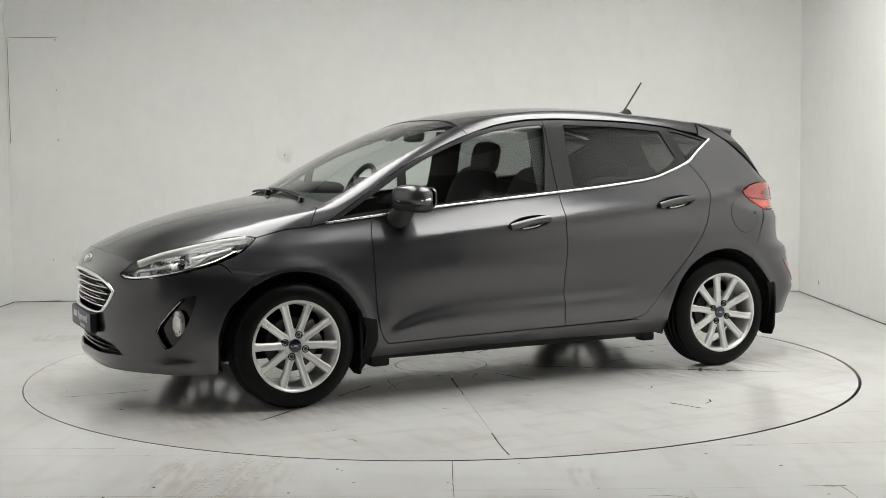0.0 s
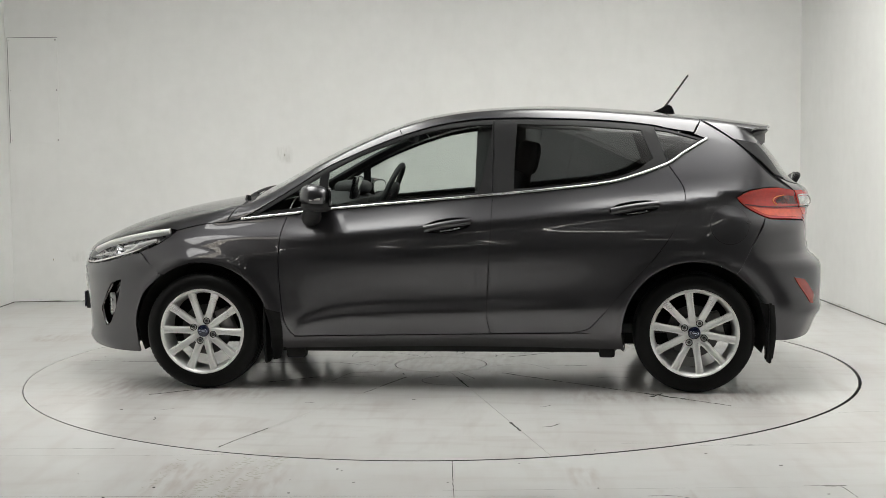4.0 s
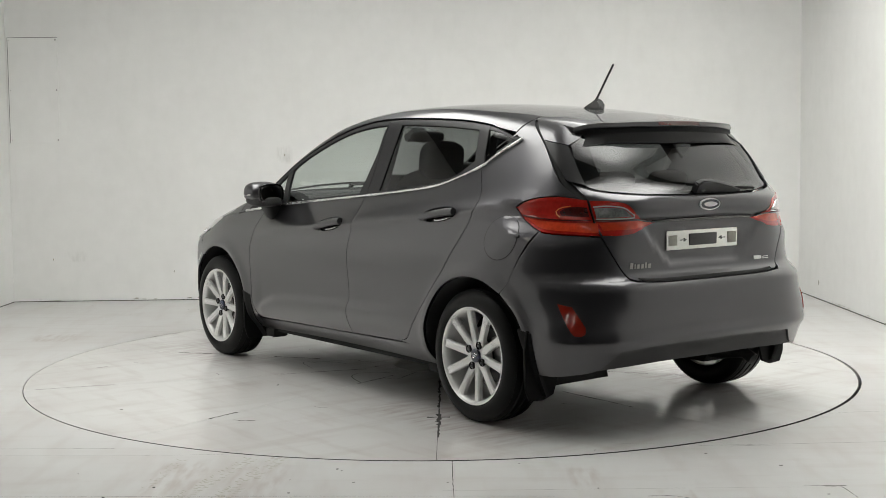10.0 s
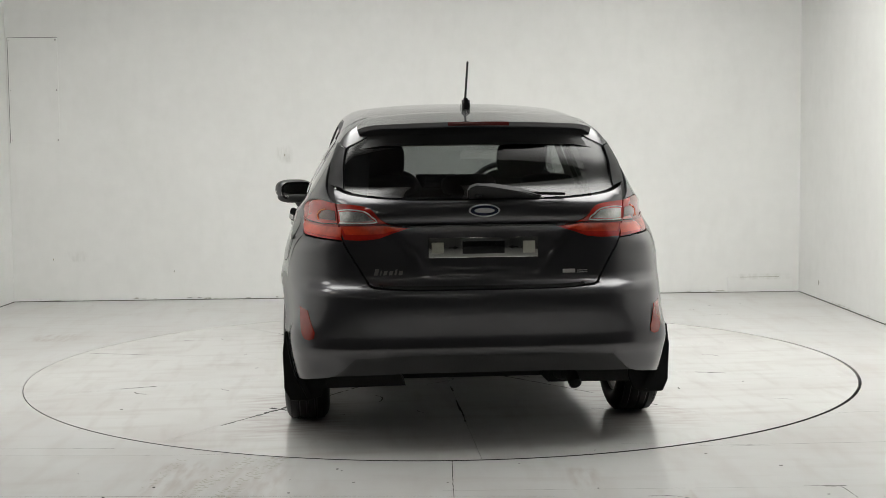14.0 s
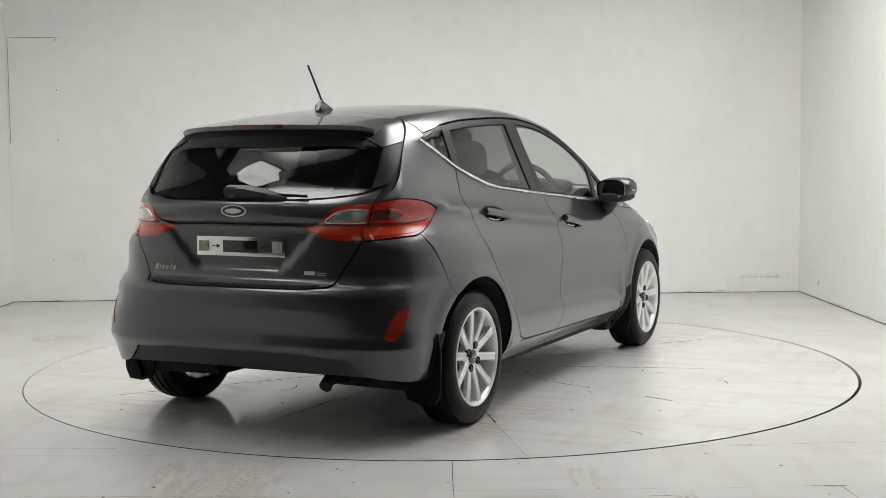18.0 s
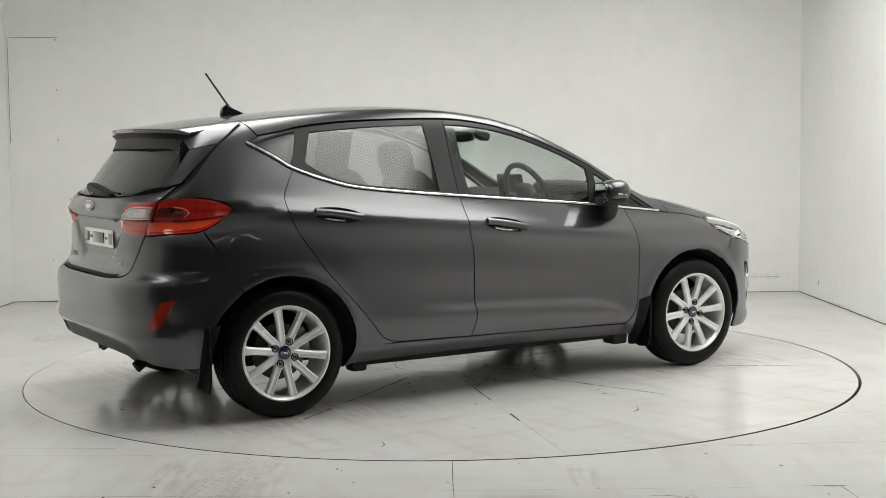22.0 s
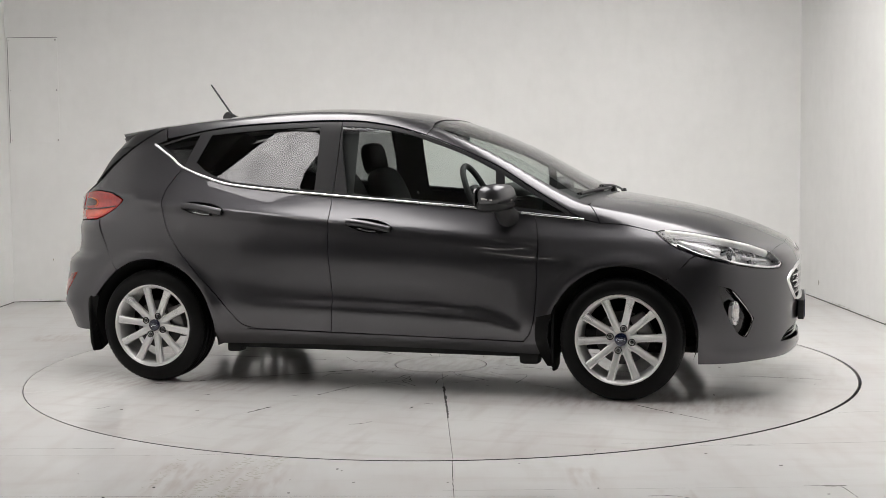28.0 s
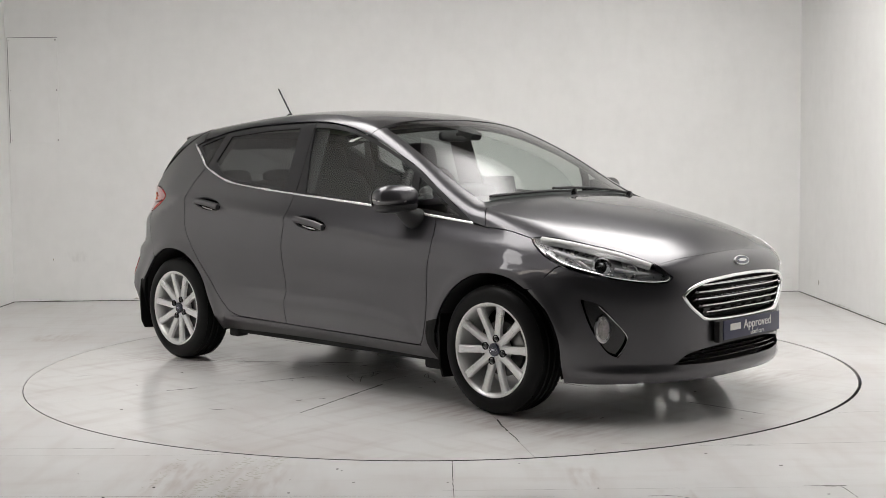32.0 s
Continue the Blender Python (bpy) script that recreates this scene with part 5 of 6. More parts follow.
# ---- front: grille, plate, lamps ----
GRILLE = [[(2.066, -0.10, 0.640), (2.066, 0.10, 0.640), (2.049, 0.279, 0.628), (2.028, 0.382, 0.600), (2.013, 0.427, 0.566)], [(2.013, 0.427, 0.566), (2.027, 0.385, 0.515), (2.046, 0.315, 0.462)], [(2.046, 0.315, 0.462), (2.055, 0.25, 0.450), (2.069, 0, 0.446), (2.055, -0.25, 0.450), (2.046, -0.315, 0.462)], [(2.046, -0.315, 0.462), (2.027, -0.385, 0.515), (2.013, -0.427, 0.566)], [(2.013, -0.427, 0.566), (2.028, -0.382, 0.600), (2.049, -0.279, 0.628), (2.066, -0.10, 0.640)]]
grille = panel("grille", "front", GRILLE, VOID, car, off=-0.055, step=0.03, rim=-0.055, gap=0.0, label="black grille with chrome bars and surround")
loop = loop_of("front", GRILLE, 0.012)
v = lay("front", loop)
n = normals(v)
t = np.roll(v, -1, 0) - np.roll(v, 1, 0)
t /= np.linalg.norm(t, axis=1)[:, None]
b = np.cross(n, t)
bm = bmesh.new()
rows = [[bm.verts.new(v[i] + b[i] * w + n[i] * h) for w, h in ((-0.008, -0.01), (-0.008, 0.004), (-0.003, 0.008), (0.004, 0.007), (0.008, 0.002), (0.009, -0.03))] for i in range(len(v))]
for i in range(len(rows)):
    a, c = rows[i], rows[(i + 1) % len(rows)]
    for k in range(5):
        bm.faces.new((a[k], a[k + 1], c[k + 1], c[k]))
part("grille_surround", bm, CHROME, grille, "chrome grille surround", 60)
for k, z in enumerate((0.612, 0.581, 0.550, 0.519, 0.488)):
    half = 0.40 - 0.35 * abs(z - 0.565) / 0.12 * (0.30 if z > 0.565 else 0.30)
    half = min(half, 0.415)
    strip("grille_bar", "front", [(2.066, 0, z), (2.05, half * 0.55, z - 0.001), (2.02, half * 0.98, z - 0.003)], 0.0085, 0.010, SATIN, grille, off=-0.016, half=True, label="chrome grille bar")
    strip("grille_slat", "front", [(2.066, 0, z - 0.016), (2.05, half * 0.55, z - 0.017), (2.02, half * 0.97, z - 0.019)], 0.012, 0.010, VOID, grille, off=-0.036, half=True)
for k in range(7):
    bm = bmesh.new()
    box(bm, (2.022, -0.27 + 0.09 * k, 0.485), (0.02, 0.05, 0.035), 0.004)
    part("shutter", bm, PLASTIC, grille)
intake = panel("lower_intake", "front", [[(1.99, 0.455, 0.262), (2.024, 0.373, 0.311), (2.063, 0.180, 0.335), (2.067, 0.0, 0.338), (2.063, -0.18, 0.335), (2.024, -0.373, 0.311), (1.99, -0.455, 0.262)], [(1.99, -0.455, 0.262), (2.06, -0.268, 0.256), (2.078, 0, 0.254), (2.06, 0.268, 0.256), (1.99, 0.455, 0.262)]], VOID, car, off=-0.05, rim=-0.05, gap=0.0, label="black lower air intake with slats")
for z, half in ((0.276, 0.43), (0.297, 0.40), (0.318, 0.31)):
    strip("intake_slat", "front", [(2.07, 0, z), (2.05, half * 0.55, z - 0.001), (2.0, half, z - 0.004)], 0.008, 0.02, GLOSS_BLACK, intake, off=-0.03, half=True)
for mir, s in SIDES:
    pocket = panel("fog_lamp_pocket", "front", [[(1.700, s * 0.755, 0.560), (1.766, s * 0.711, 0.538), (1.812, s * 0.670, 0.475), (1.862, s * 0.622, 0.394)], [(1.862, s * 0.622, 0.394), (1.847, s * 0.636, 0.337), (1.830, s * 0.653, 0.303)], [(1.830, s * 0.653, 0.303), (1.792, s * 0.685, 0.325), (1.744, s * 0.722, 0.412), (1.712, s * 0.746, 0.499), (1.700, s * 0.755, 0.560)]], GLOSS_BLACK, car, off=-0.035, rim=-0.035, gap=0.0, step=0.02, label="gloss black fog lamp recess")
    m = spot("front", (1.772, s * 0.70, 0.425))
    m = Matrix.Translation(m.translation - m.col[2].xyz * 0.02) @ (pose(0, 0, 0, 0, 90 - s * 22, 0).to_3x3().to_4x4())
    up = Matrix.Translation(m.translation)
    bm = bmesh.new()
    fr = up @ pose(0, 0, 0, 0, 0, s * 28) @ pose(0, 0, 0, 90, 0, 90)
    prism(bm, ellipse(0.034, 0.058, 28), 0.018, fr)
    part("fog_lamp", bm, LAMP_DARK, pocket, "round fog lamp")
    bm = bmesh.new()
    prism(bm, ellipse(0.026, 0.044, 24), 0.006, fr @ pose(0, 0, 0.016))
    part("fog_lens", bm, LENS_CORE, pocket, "clear fog lamp lens")
    bm = bmesh.new()
    lathe(bm, [(0.034, 0), (0.036, 0.01), (0.031, 0.014)], 28, fr @ Matrix.Diagonal((1, 1.65, 1, 1)) @ pose(0, 0, 0.01, 90, 0, 0))
    part("fog_ring", bm, LAMP_DARK, pocket)
    strip("pocket_trim", "front", [(1.766, s * 0.711, 0.530), (1.812, s * 0.670, 0.470), (1.858, s * 0.626, 0.394), (1.845, s * 0.638, 0.337), (1.828, s * 0.655, 0.308)], 0.005, 0.006, SATIN, pocket, off=-0.01)
for lamp in [o for o in car.children if o.name.split(".")[0] == "headlamp"]:
    mir = sum(vv.co.y for vv in lamp.data.vertices) < 0
    # diffuse white on the bar stands in for the chrome's bright reflection
    strip("daylight_bar", "front", [(1.44, 0.706, 0.814), (1.544, 0.675, 0.800), (1.673, 0.637, 0.776), (1.792, 0.592, 0.748), (1.90, 0.522, 0.706)], 0.032, 0.02, WHITE, lamp, mir, off=-0.016, label="daylight running bar, white in place of chrome reflections")
    strip("lamp_edge", "front", [(1.962, 0.480, 0.660), (1.968, 0.490, 0.640), (1.925, 0.557, 0.637), (1.838, 0.644, 0.651), (1.74, 0.708, 0.674), (1.62, 0.745, 0.704), (1.50, 0.742, 0.752)], 0.012, 0.02, CHROME, lamp, mir, off=-0.014, label="silver lamp edge")
    # two pale strips added to brighten the lamp's dark inside
    strip("reflector_blade", "front", [(1.52, 0.722, 0.775), (1.62, 0.705, 0.748), (1.70, 0.68, 0.735)], 0.016, 0.012, ALLOY, lamp, mir, off=-0.024)
    strip("reflector_blade", "front", [(1.80, 0.645, 0.700), (1.86, 0.595, 0.682), (1.91, 0.545, 0.672)], 0.014, 0.012, ALLOY, lamp, mir, off=-0.024)
    strip("lamp_blade", "front", [(1.60, 0.70, 0.765), (1.66, 0.71, 0.725), (1.74, 0.70, 0.680)], 0.020, 0.02, CLEAR, lamp, mir, off=-0.035)
    for p, r in (((1.735, 0.665, 0.715), 0.034), ((1.845, 0.60, 0.690), 0.026)):
        m = spot("front", p)
        fwd = (m.col[2].xyz + Vector((0.9, 0, -0.1))).normalized()
        q = fwd.to_track_quat("Y", "Z").to_matrix().to_4x4()
        at = Matrix.Translation(m.translation - m.col[2].xyz * 0.04) @ q
        if mir:
            at = Matrix.Diagonal((1, -1, 1, 1)) @ at
        bm = bmesh.new()
        lathe(bm, [(r * 1.25, 0.022), (r * 1.1, 0.018), (r * 0.98, 0.0), (r * 0.98, -0.02)], 28, at)
        part("lamp_bezel", bm, CHROME, lamp)
        bm = bmesh.new()
        lathe(bm, [(r * 0.97, -0.01), (r * 0.85, 0.006), (r * 0.55, 0.016), (0.0005, 0.021)], 28, at)
        part("projector_lens", bm, CLEAR if r < 0.03 else GLOSS_BLACK, lamp)

m = spot("front", (2.045, 0, 0.697))
bm = bmesh.new()
prism(bm, ellipse(0.060, 0.024, 40), 0.006, m)
emblem = part("front_emblem", bm, ALLOY, car, "oval chrome and blue emblem")
bm = bmesh.new()
prism(bm, ellipse(0.054, 0.0195, 40), 0.003, m @ pose(0, 0, 0.005))
part("emblem_field", bm, BLUE, emblem)
bm = bmesh.new()
prism(bm, ellipse(0.036, 0.0075, 24), 0.0012, m @ pose(0, 0, 0.0078))
part("emblem_mark", bm, ALLOY, emblem)
# front plate: a dark blue show plate on a black backing
FP = pose(2.094, 0.02, 0.398, 90, 0, 90)
bm = bmesh.new()
box(bm, (2.074, 0.0, 0.395), (0.03, 0.51, 0.098), 0.006)
plate = part("front_plate", bm, PLASTIC, car, "dark blue show plate with white lettering")
bm = bmesh.new()
box(bm, (2.092, 0.02, 0.400), (0.004, 0.49, 0.088), 0.001)
part("plate_face", bm, PLATE_BLUE, plate)
bm = bmesh.new()
box(bm, (-0.148, 0.012, 0.001), (0.088, 0.030, 0.0012), 0.0004)
bmesh.ops.transform(bm, matrix=FP, verts=bm.verts)
part("plate_mark", bm, WHITE, plate)
words("plate_words", "Approved", 0.058, WHITE, plate, FP @ pose(0.045, 0.012, 0.0008) @ Matrix.Diagonal((1.05, 1, 1, 1)))
words("plate_words", "used cars", 0.032, WHITE, plate, FP @ pose(0.045, -0.028, 0.0008))

# ---- sides: mirrors, handles, filler flap, wipers, aerial ----
for mir, s in SIDES:
    sweep = s * 17  # the outer end leans back
    at = Matrix.Translation((0.638, s * 0.845, 0.988)) @ pose(0, 0, 0, 0, 0, sweep)
    housing = bmesh.new()
    pillow(housing, (0, 0, 0), (0.150, 0.230, 0.122), 2.8, (0, -8, 0))
    for q in housing.verts:  # the painted cap ends at the shadow line, fuller in front
        q.co.x *= 1.12 if q.co.x > 0 else 0.8
        q.co.z *= 1.0 if q.co.z > 0 else 0.86
    bmesh.ops.transform(housing, matrix=at, verts=housing.verts)
    mirror = part("door_mirror", housing, PAINT, car, "grey painted door mirror on a black stalk")
    bm = bmesh.new()
    pillow(bm, (0.0, -s * 0.004, -0.040), (0.148, 0.212, 0.070), 3.0, (0, -6, 0))
    bmesh.ops.transform(bm, matrix=at, verts=bm.verts)
    part("mirror_base", bm, PLASTIC, mirror, "black lower mirror shell")
    bm = bmesh.new()
    tube(bm, [(0.682, s * 0.735, 0.878), (0.680, s * 0.768, 0.886), (0.668, s * 0.795, 0.912), (0.652, s * 0.82, 0.950)], [0.056, 0.052, 0.046, 0.044], 16)
    part("mirror_stalk", bm, PLASTIC, mirror, "black plastic mirror stalk")
    face = at @ pose(-0.056, s * 0.004, -0.004) @ pose(0, 0, 0, 90, 0, -90)
    bm = bmesh.new()
    f = lambda a: math.copysign(abs(a) ** 0.62, a)
    oval = lambda rx, ry: [(rx * f(math.cos(2 * math.pi * k / 32)), ry * f(math.sin(2 * math.pi * k / 32))) for k in range(32)]
    prism(bm, oval(0.096, 0.054), 0.010, face)
    part("mirror_rim", bm, GLOSS_BLACK, mirror)
    bm = bmesh.new()
    prism(bm, oval(0.084, 0.045), 0.003, face @ pose(0, 0, 0.0095))
    part("mirror_glass", bm, MIRROR, mirror, "silver mirror glass")
    bm = bmesh.new()
    tube(bm, [at @ Vector(q) for q in ((0.080, -s * 0.02, -0.016), (0.066, s * 0.06, -0.015), (0.040, s * 0.104, -0.012), (-0.01, s * 0.114, -0.008))], 0.006, 8)
    part("indicator", bm, CLEAR, mirror, "clear side indicator strip")
    for cx, cz, tilt in HANDLES:
        parent = [o for o in car.children if o.name.split(".")[0] == ("front_door" if cx > -0.5 else "rear_door") and (sum(q.co.y for q in o.data.vertices) < 0) == mir][0]
        panel("handle_recess", "side", [handle_oval(cx, cz, tilt, 1.03)], GLOSS_BLACK, parent, mir, off=-0.022, rim=-0.024, gap=0.0, step=0.014, label="dark handle recess")
        strip("door_handle", "side", tilted([(-0.119, 0.002), (-0.06, 0.004), (0.02, 0.003), (0.119, -0.002)], cx, cz, tilt), 0.033, 0.018, PAINT, parent, mir, off=0.006, label="grey pull handle")
        # a satin strip in the shape of the highlight below the handle
        strip("handle_chrome", "side", tilted([(-0.060, -0.021), (-0.01, -0.025), (0.040, -0.023)], cx, cz, tilt), 0.008, 0.004, SATIN, parent, mir, off=-0.010)
    for name, lines in (("mud_flap_edge", [[(0.915, 0.42), (0.838, 0.40)], [(0.838, 0.40), (0.828, 0.30), (0.845, 0.20), (0.868, 0.145)], [(0.868, 0.145), (0.905, 0.14)], [(0.905, 0.14), (0.892, 0.25), (0.89, 0.33), (0.915, 0.42)]]), ("mud_flap_edge", [[(-1.560, 0.455), (-1.632, 0.44)], [(-1.632, 0.44), (-1.645, 0.30), (-1.640, 0.165)], [(-1.640, 0.165), (-1.600, 0.16)], [(-1.600, 0.16), (-1.602, 0.30), (-1.560, 0.455)]])):
        panel(name, "side", lines, FLAP, car, mir, off=0.004, rim=0.02, gap=0.0, step=0.025, label="black mud flap along the arch")
pts = [(-1.418 + 0.094 * math.cos(2 * math.pi * i / 40), 0.834 + 0.094 * math.sin(2 * math.pi * i / 40)) for i in range(41)]
flap = panel("filler_flap", "side", [pts], PAINT, car, off=0.0015, rim=0.003, gap=0.0, step=0.02, label="round fuel filler flap")
strip("filler_gap", "side", pts, 0.004, 0.0012, VOID, flap, off=0.0004)
m = spot("side", (-1.510, 0.80, 0.846))
bm = bmesh.new()
prism(bm, ellipse(0.012, 0.009, 16), 0.006, m)
part("flap_notch", bm, PLASTIC, flap)
bm = bmesh.new()
prism(bm, [(-0.075, 0), (0.085, 0), (0.075, 0.008), (0.02, 0.030), (-0.035, 0.058), (-0.052, 0.058), (-0.065, 0.03)], 0.036, Matrix(((1, 0, 0, -1.135), (0, 0, -1, 0.018), (0, 1, 0, 1.396), (0, 0, 0, 1))))
bmesh.ops.bevel(bm, geom=list(bm.edges), offset=0.008, segments=2, affect="EDGES")
aerial = part("aerial", bm, GLOSS_BLACK, car, "black roof aerial leaning back")
bm = bmesh.new()
tube(bm, [(-1.155, 0, 1.440), (-1.17, 0, 1.462), (-1.279, 0, 1.612)], [0.008, 0.0052, 0.0048], 10)
part("aerial_mast", bm, PLASTIC, aerial, "thin black mast")
# windscreen wipers lying on the cowl
for pts in ([(1.072, 0.50, 0), (1.060, 0.16, 0), (1.048, -0.12, 0)], [(1.085, -0.02, 0), (1.050, -0.34, 0), (1.005, -0.57, 0)]):
    put = []
    for p in smoothed(pts, 0.06):
        w = lay("axial", flat("axial", [(p[0], p[1], 0.98 + 0.02)]))[0]
        put.append(Vector(w) + Vector(normals(np.array([w]))[0]) * 0.009)
    bm = bmesh.new()
    tube(bm, put, 0.006, 8)
    wp = part("windscreen_wiper", bm, PLASTIC, car, "black wiper arm lying on the screen")
    bm = bmesh.new()
    tube(bm, [put[0] + Vector((0.01, 0, -0.02)), put[0] + Vector((0.005, 0, 0.008))], [0.018, 0.014], 12)
    part("wiper_pivot", bm, GLOSS_BLACK, wp)
    bm = bmesh.new()
    tube(bm, [p + Vector((-0.014, 0, 0.001)) for p in put[len(put) // 4:]], 0.0055, 6)
    part("wiper_blade", bm, RUBBER, wp)

# ---- rear: spoiler, lamps, plate, badges ----
bm = bmesh.new()
NU, NV = 14, 40
tip = lambda y: -1.700 + 1.05 * abs(y) ** 3
seam = lambda y: -1.288 - 0.05 * y * y


def z_top(x, y):
    lo, hi = 0.9, 1.6
    for _ in range(22):
        mid = (lo + hi) / 2
        if shell(np.array([[x, y, mid]]))[0] < 0:
            lo = mid
        else:
            hi = mid
    return lo


up, low = [], []
for j in range(NV + 1):
    y = (-1 + 2 * j / NV) * 0.508
    ru, rl = [], []
    for i in range(NU + 1):
        u = i / NU
        x = seam(y) + (tip(y) - seam(y)) * u
        z = z_top(x, y) + 0.003 * min(1, 6 * u)
        ru.append(bm.verts.new((x, y, z)))
        rl.append(bm.verts.new((x + 0.012 * u, y * 0.985, z - 0.014 - 0.014 * u * u)))
    up.append(ru)
    low.append(rl)
for j in range(NV):
    for i in range(NU):
        bm.faces.new((up[j][i], up[j][i + 1], up[j + 1][i + 1], up[j + 1][i]))
        bm.faces.new((low[j][i], low[j + 1][i], low[j + 1][i + 1], low[j][i + 1]))
    bm.faces.new((up[j][NU], low[j][NU], low[j + 1][NU], up[j + 1][NU]))
for j in (0, NV):
    for i in range(NU):
        bm.faces.new((up[j][i], up[j][i + 1], low[j][i + 1], low[j][i]) if j == 0 else (up[j][i + 1], up[j][i], low[j][i], low[j][i + 1]))
spoiler = part("roof_spoiler", bm, PAINT, car, "grey roof spoiler over the rear screen", 50)
bm = bmesh.new()
rows = []
for j in range(17):
    y = -0.13 + 0.26 * j / 16
    z = z_top(tip(y), y) + 0.003
    rows.append([bm.verts.new((tip(y) + dx, y, z + dz)) for dx, dz in ((0.008, 0.002), (-0.001, 0.001), (-0.004, -0.006), (-0.003, -0.016))])
for a, c in zip(rows, rows[1:]):
    for k in range(3):
        bm.faces.new((a[k], a[k + 1], c[k + 1], c[k]))
part("high_brake_lamp", bm, DARK_RED, spoiler, "red high brake lamp")
# underside carried down over the screen, for the dark reflection in the glass
bm = bmesh.new()
rows = []
for j in range(33):
    y = (-1 + 2 * j / 32) * 0.50
    z = z_top(tip(y), y)
    edge = 0.03 * max(0, abs(y) - 0.40) / 0.10
    rows.append([bm.verts.new(p) for p in ((tip(y) + 0.003, y, z - 0.022), (tip(y) + 0.022, y, z - 0.042), (float(TAIL(1.238)) - 0.010 + float(bow(abs(y), 1.238)), y, 1.238 - 0.5 * edge), (float(TAIL(1.234)) + 0.02 + float(bow(abs(y), 1.234)), y, 1.234 - 0.5 * edge))])
for a, c in zip(rows, rows[1:]):
    for k in range(3):
        bm.faces.new((a[k], a[k + 1], c[k + 1], c[k]))
part("spoiler_underside", bm, FRAME_BLACK, spoiler, "black underside of the spoiler and the dark reflection below it")
for mir, s in SIDES:
    panel("spoiler_cheek", "rear", [[(-1.302, 0.490, 1.356), (-1.39, 0.555, 1.298), (-1.452, 0.583, 1.254)], [(-1.452, 0.583, 1.254), (-1.57, 0.548, 1.228)], [(-1.57, 0.548, 1.228), (-1.60, 0.500, 1.262), (-1.60, 0.460, 1.300)], [(-1.60, 0.460, 1.300), (-1.45, 0.470, 1.345), (-1.302, 0.490, 1.356)]], PAINT, spoiler, mir, off=0.002, step=0.02)
    panel("screen_fin", "rear", [[(-1.452, 0.583, 1.254), (-1.545, 0.606, 1.165), (-1.632, 0.614, 1.077)], [(-1.632, 0.614, 1.077), (-1.710, 0.572, 1.054)], [(-1.710, 0.572, 1.054), (-1.63, 0.562, 1.15), (-1.57, 0.548, 1.228)], [(-1.57, 0.548, 1.228), (-1.452, 0.583, 1.254)]], FRAME_BLACK, car, mir, off=0.004, step=0.02, label="dark fin beside the rear screen")
    # black sheet added inside, so no light shows through the seams
    panel("gate_backing", "rear", [[(-1.302, 0.50, 1.352), (-1.39, 0.555, 1.298), (-1.545, 0.606, 1.165), (-1.744, 0.60, 1.000)], [(-1.744, 0.60, 1.0), (-1.80, 0.50, 1.03)], [(-1.80, 0.50, 1.03), (-1.68, 0.48, 1.18), (-1.58, 0.44, 1.31)], [(-1.58, 0.44, 1.31), (-1.302, 0.50, 1.352)]], FRAME_BLACK, car, mir, off=-0.03, step=0.03, rim=0.0, gap=0.0, label="black sheet added behind the gate seams to block light")
    # dark strip added behind the side seam to stop light leaking
    strip("gate_seal", "rear", hatch_side, 0.030, 0.004, VOID, car, mir, off=-0.012)
    gate_lamp = panel("tailgate_lamp", "rear", [[(-1.748, 0.596, 0.998), (-1.783, 0.588, 0.90), (-1.808, 0.574, 0.848)], [(-1.808, 0.574, 0.848), (-1.83, 0.50, 0.846), (-1.844, 0.432, 0.853)], [(-1.844, 0.432, 0.853), (-1.856, 0.36, 0.880), (-1.860, 0.305, 0.899)], [(-1.860, 0.305, 0.899), (-1.863, 0.37, 0.907), (-1.866, 0.424, 0.936), (-1.851, 0.471, 0.981), (-1.805, 0.542, 0.995), (-1.748, 0.596, 0.998)]], RED, car, mir, off=0.004, step=0.016, label="red tail lamp on the tailgate with a clear strip")
    panel("reverse_lens", "rear", [[(-1.762, 0.584, 0.966), (-1.80, 0.540, 0.969), (-1.842, 0.490, 0.962), (-1.852, 0.462, 0.944)], [(-1.852, 0.462, 0.944), (-1.858, 0.446, 0.928)], [(-1.858, 0.446, 0.928), (-1.82, 0.53, 0.924), (-1.775, 0.580, 0.923)], [(-1.775, 0.580, 0.923), (-1.762, 0.584, 0.966)]], LENS_CORE, gate_lamp, mir, off=0.0065, step=0.012, rim=0.003, label="clear ribbed reversing lens")
    strip("lens_edge", "rear", [(-1.762, 0.584, 0.970), (-1.80, 0.540, 0.973), (-1.842, 0.488, 0.965), (-1.854, 0.458, 0.945), (-1.860, 0.440, 0.926), (-1.82, 0.53, 0.921), (-1.775, 0.580, 0.920)], 0.006, 0.004, CLEAR, gate_lamp, mir, off=0.0065, label="bright white lens edge")
    strip("lamp_divider", "rear", [(-1.777, 0.589, 0.913), (-1.82, 0.53, 0.913), (-1.862, 0.42, 0.916), (-1.866, 0.345, 0.906)], 0.007, 0.004, DARK_RED, gate_lamp, mir, off=0.0066)
    panel("red_band", "rear", [[(-1.79, 0.585, 0.905), (-1.82, 0.53, 0.908), (-1.866, 0.40, 0.912), (-1.862, 0.33, 0.900)], [(-1.862, 0.33, 0.900), (-1.85, 0.42, 0.874), (-1.81, 0.572, 0.868)], [(-1.81, 0.572, 0.868), (-1.79, 0.585, 0.905)]], RED_BRIGHT, gate_lamp, mir, off=0.0062, step=0.012, rim=0.003)
    wing_lamp = [o for o in car.children if o.name.split(".")[0] == "tail_lamp" and (sum(q.co.y for q in o.data.vertices) < 0) == mir][0]
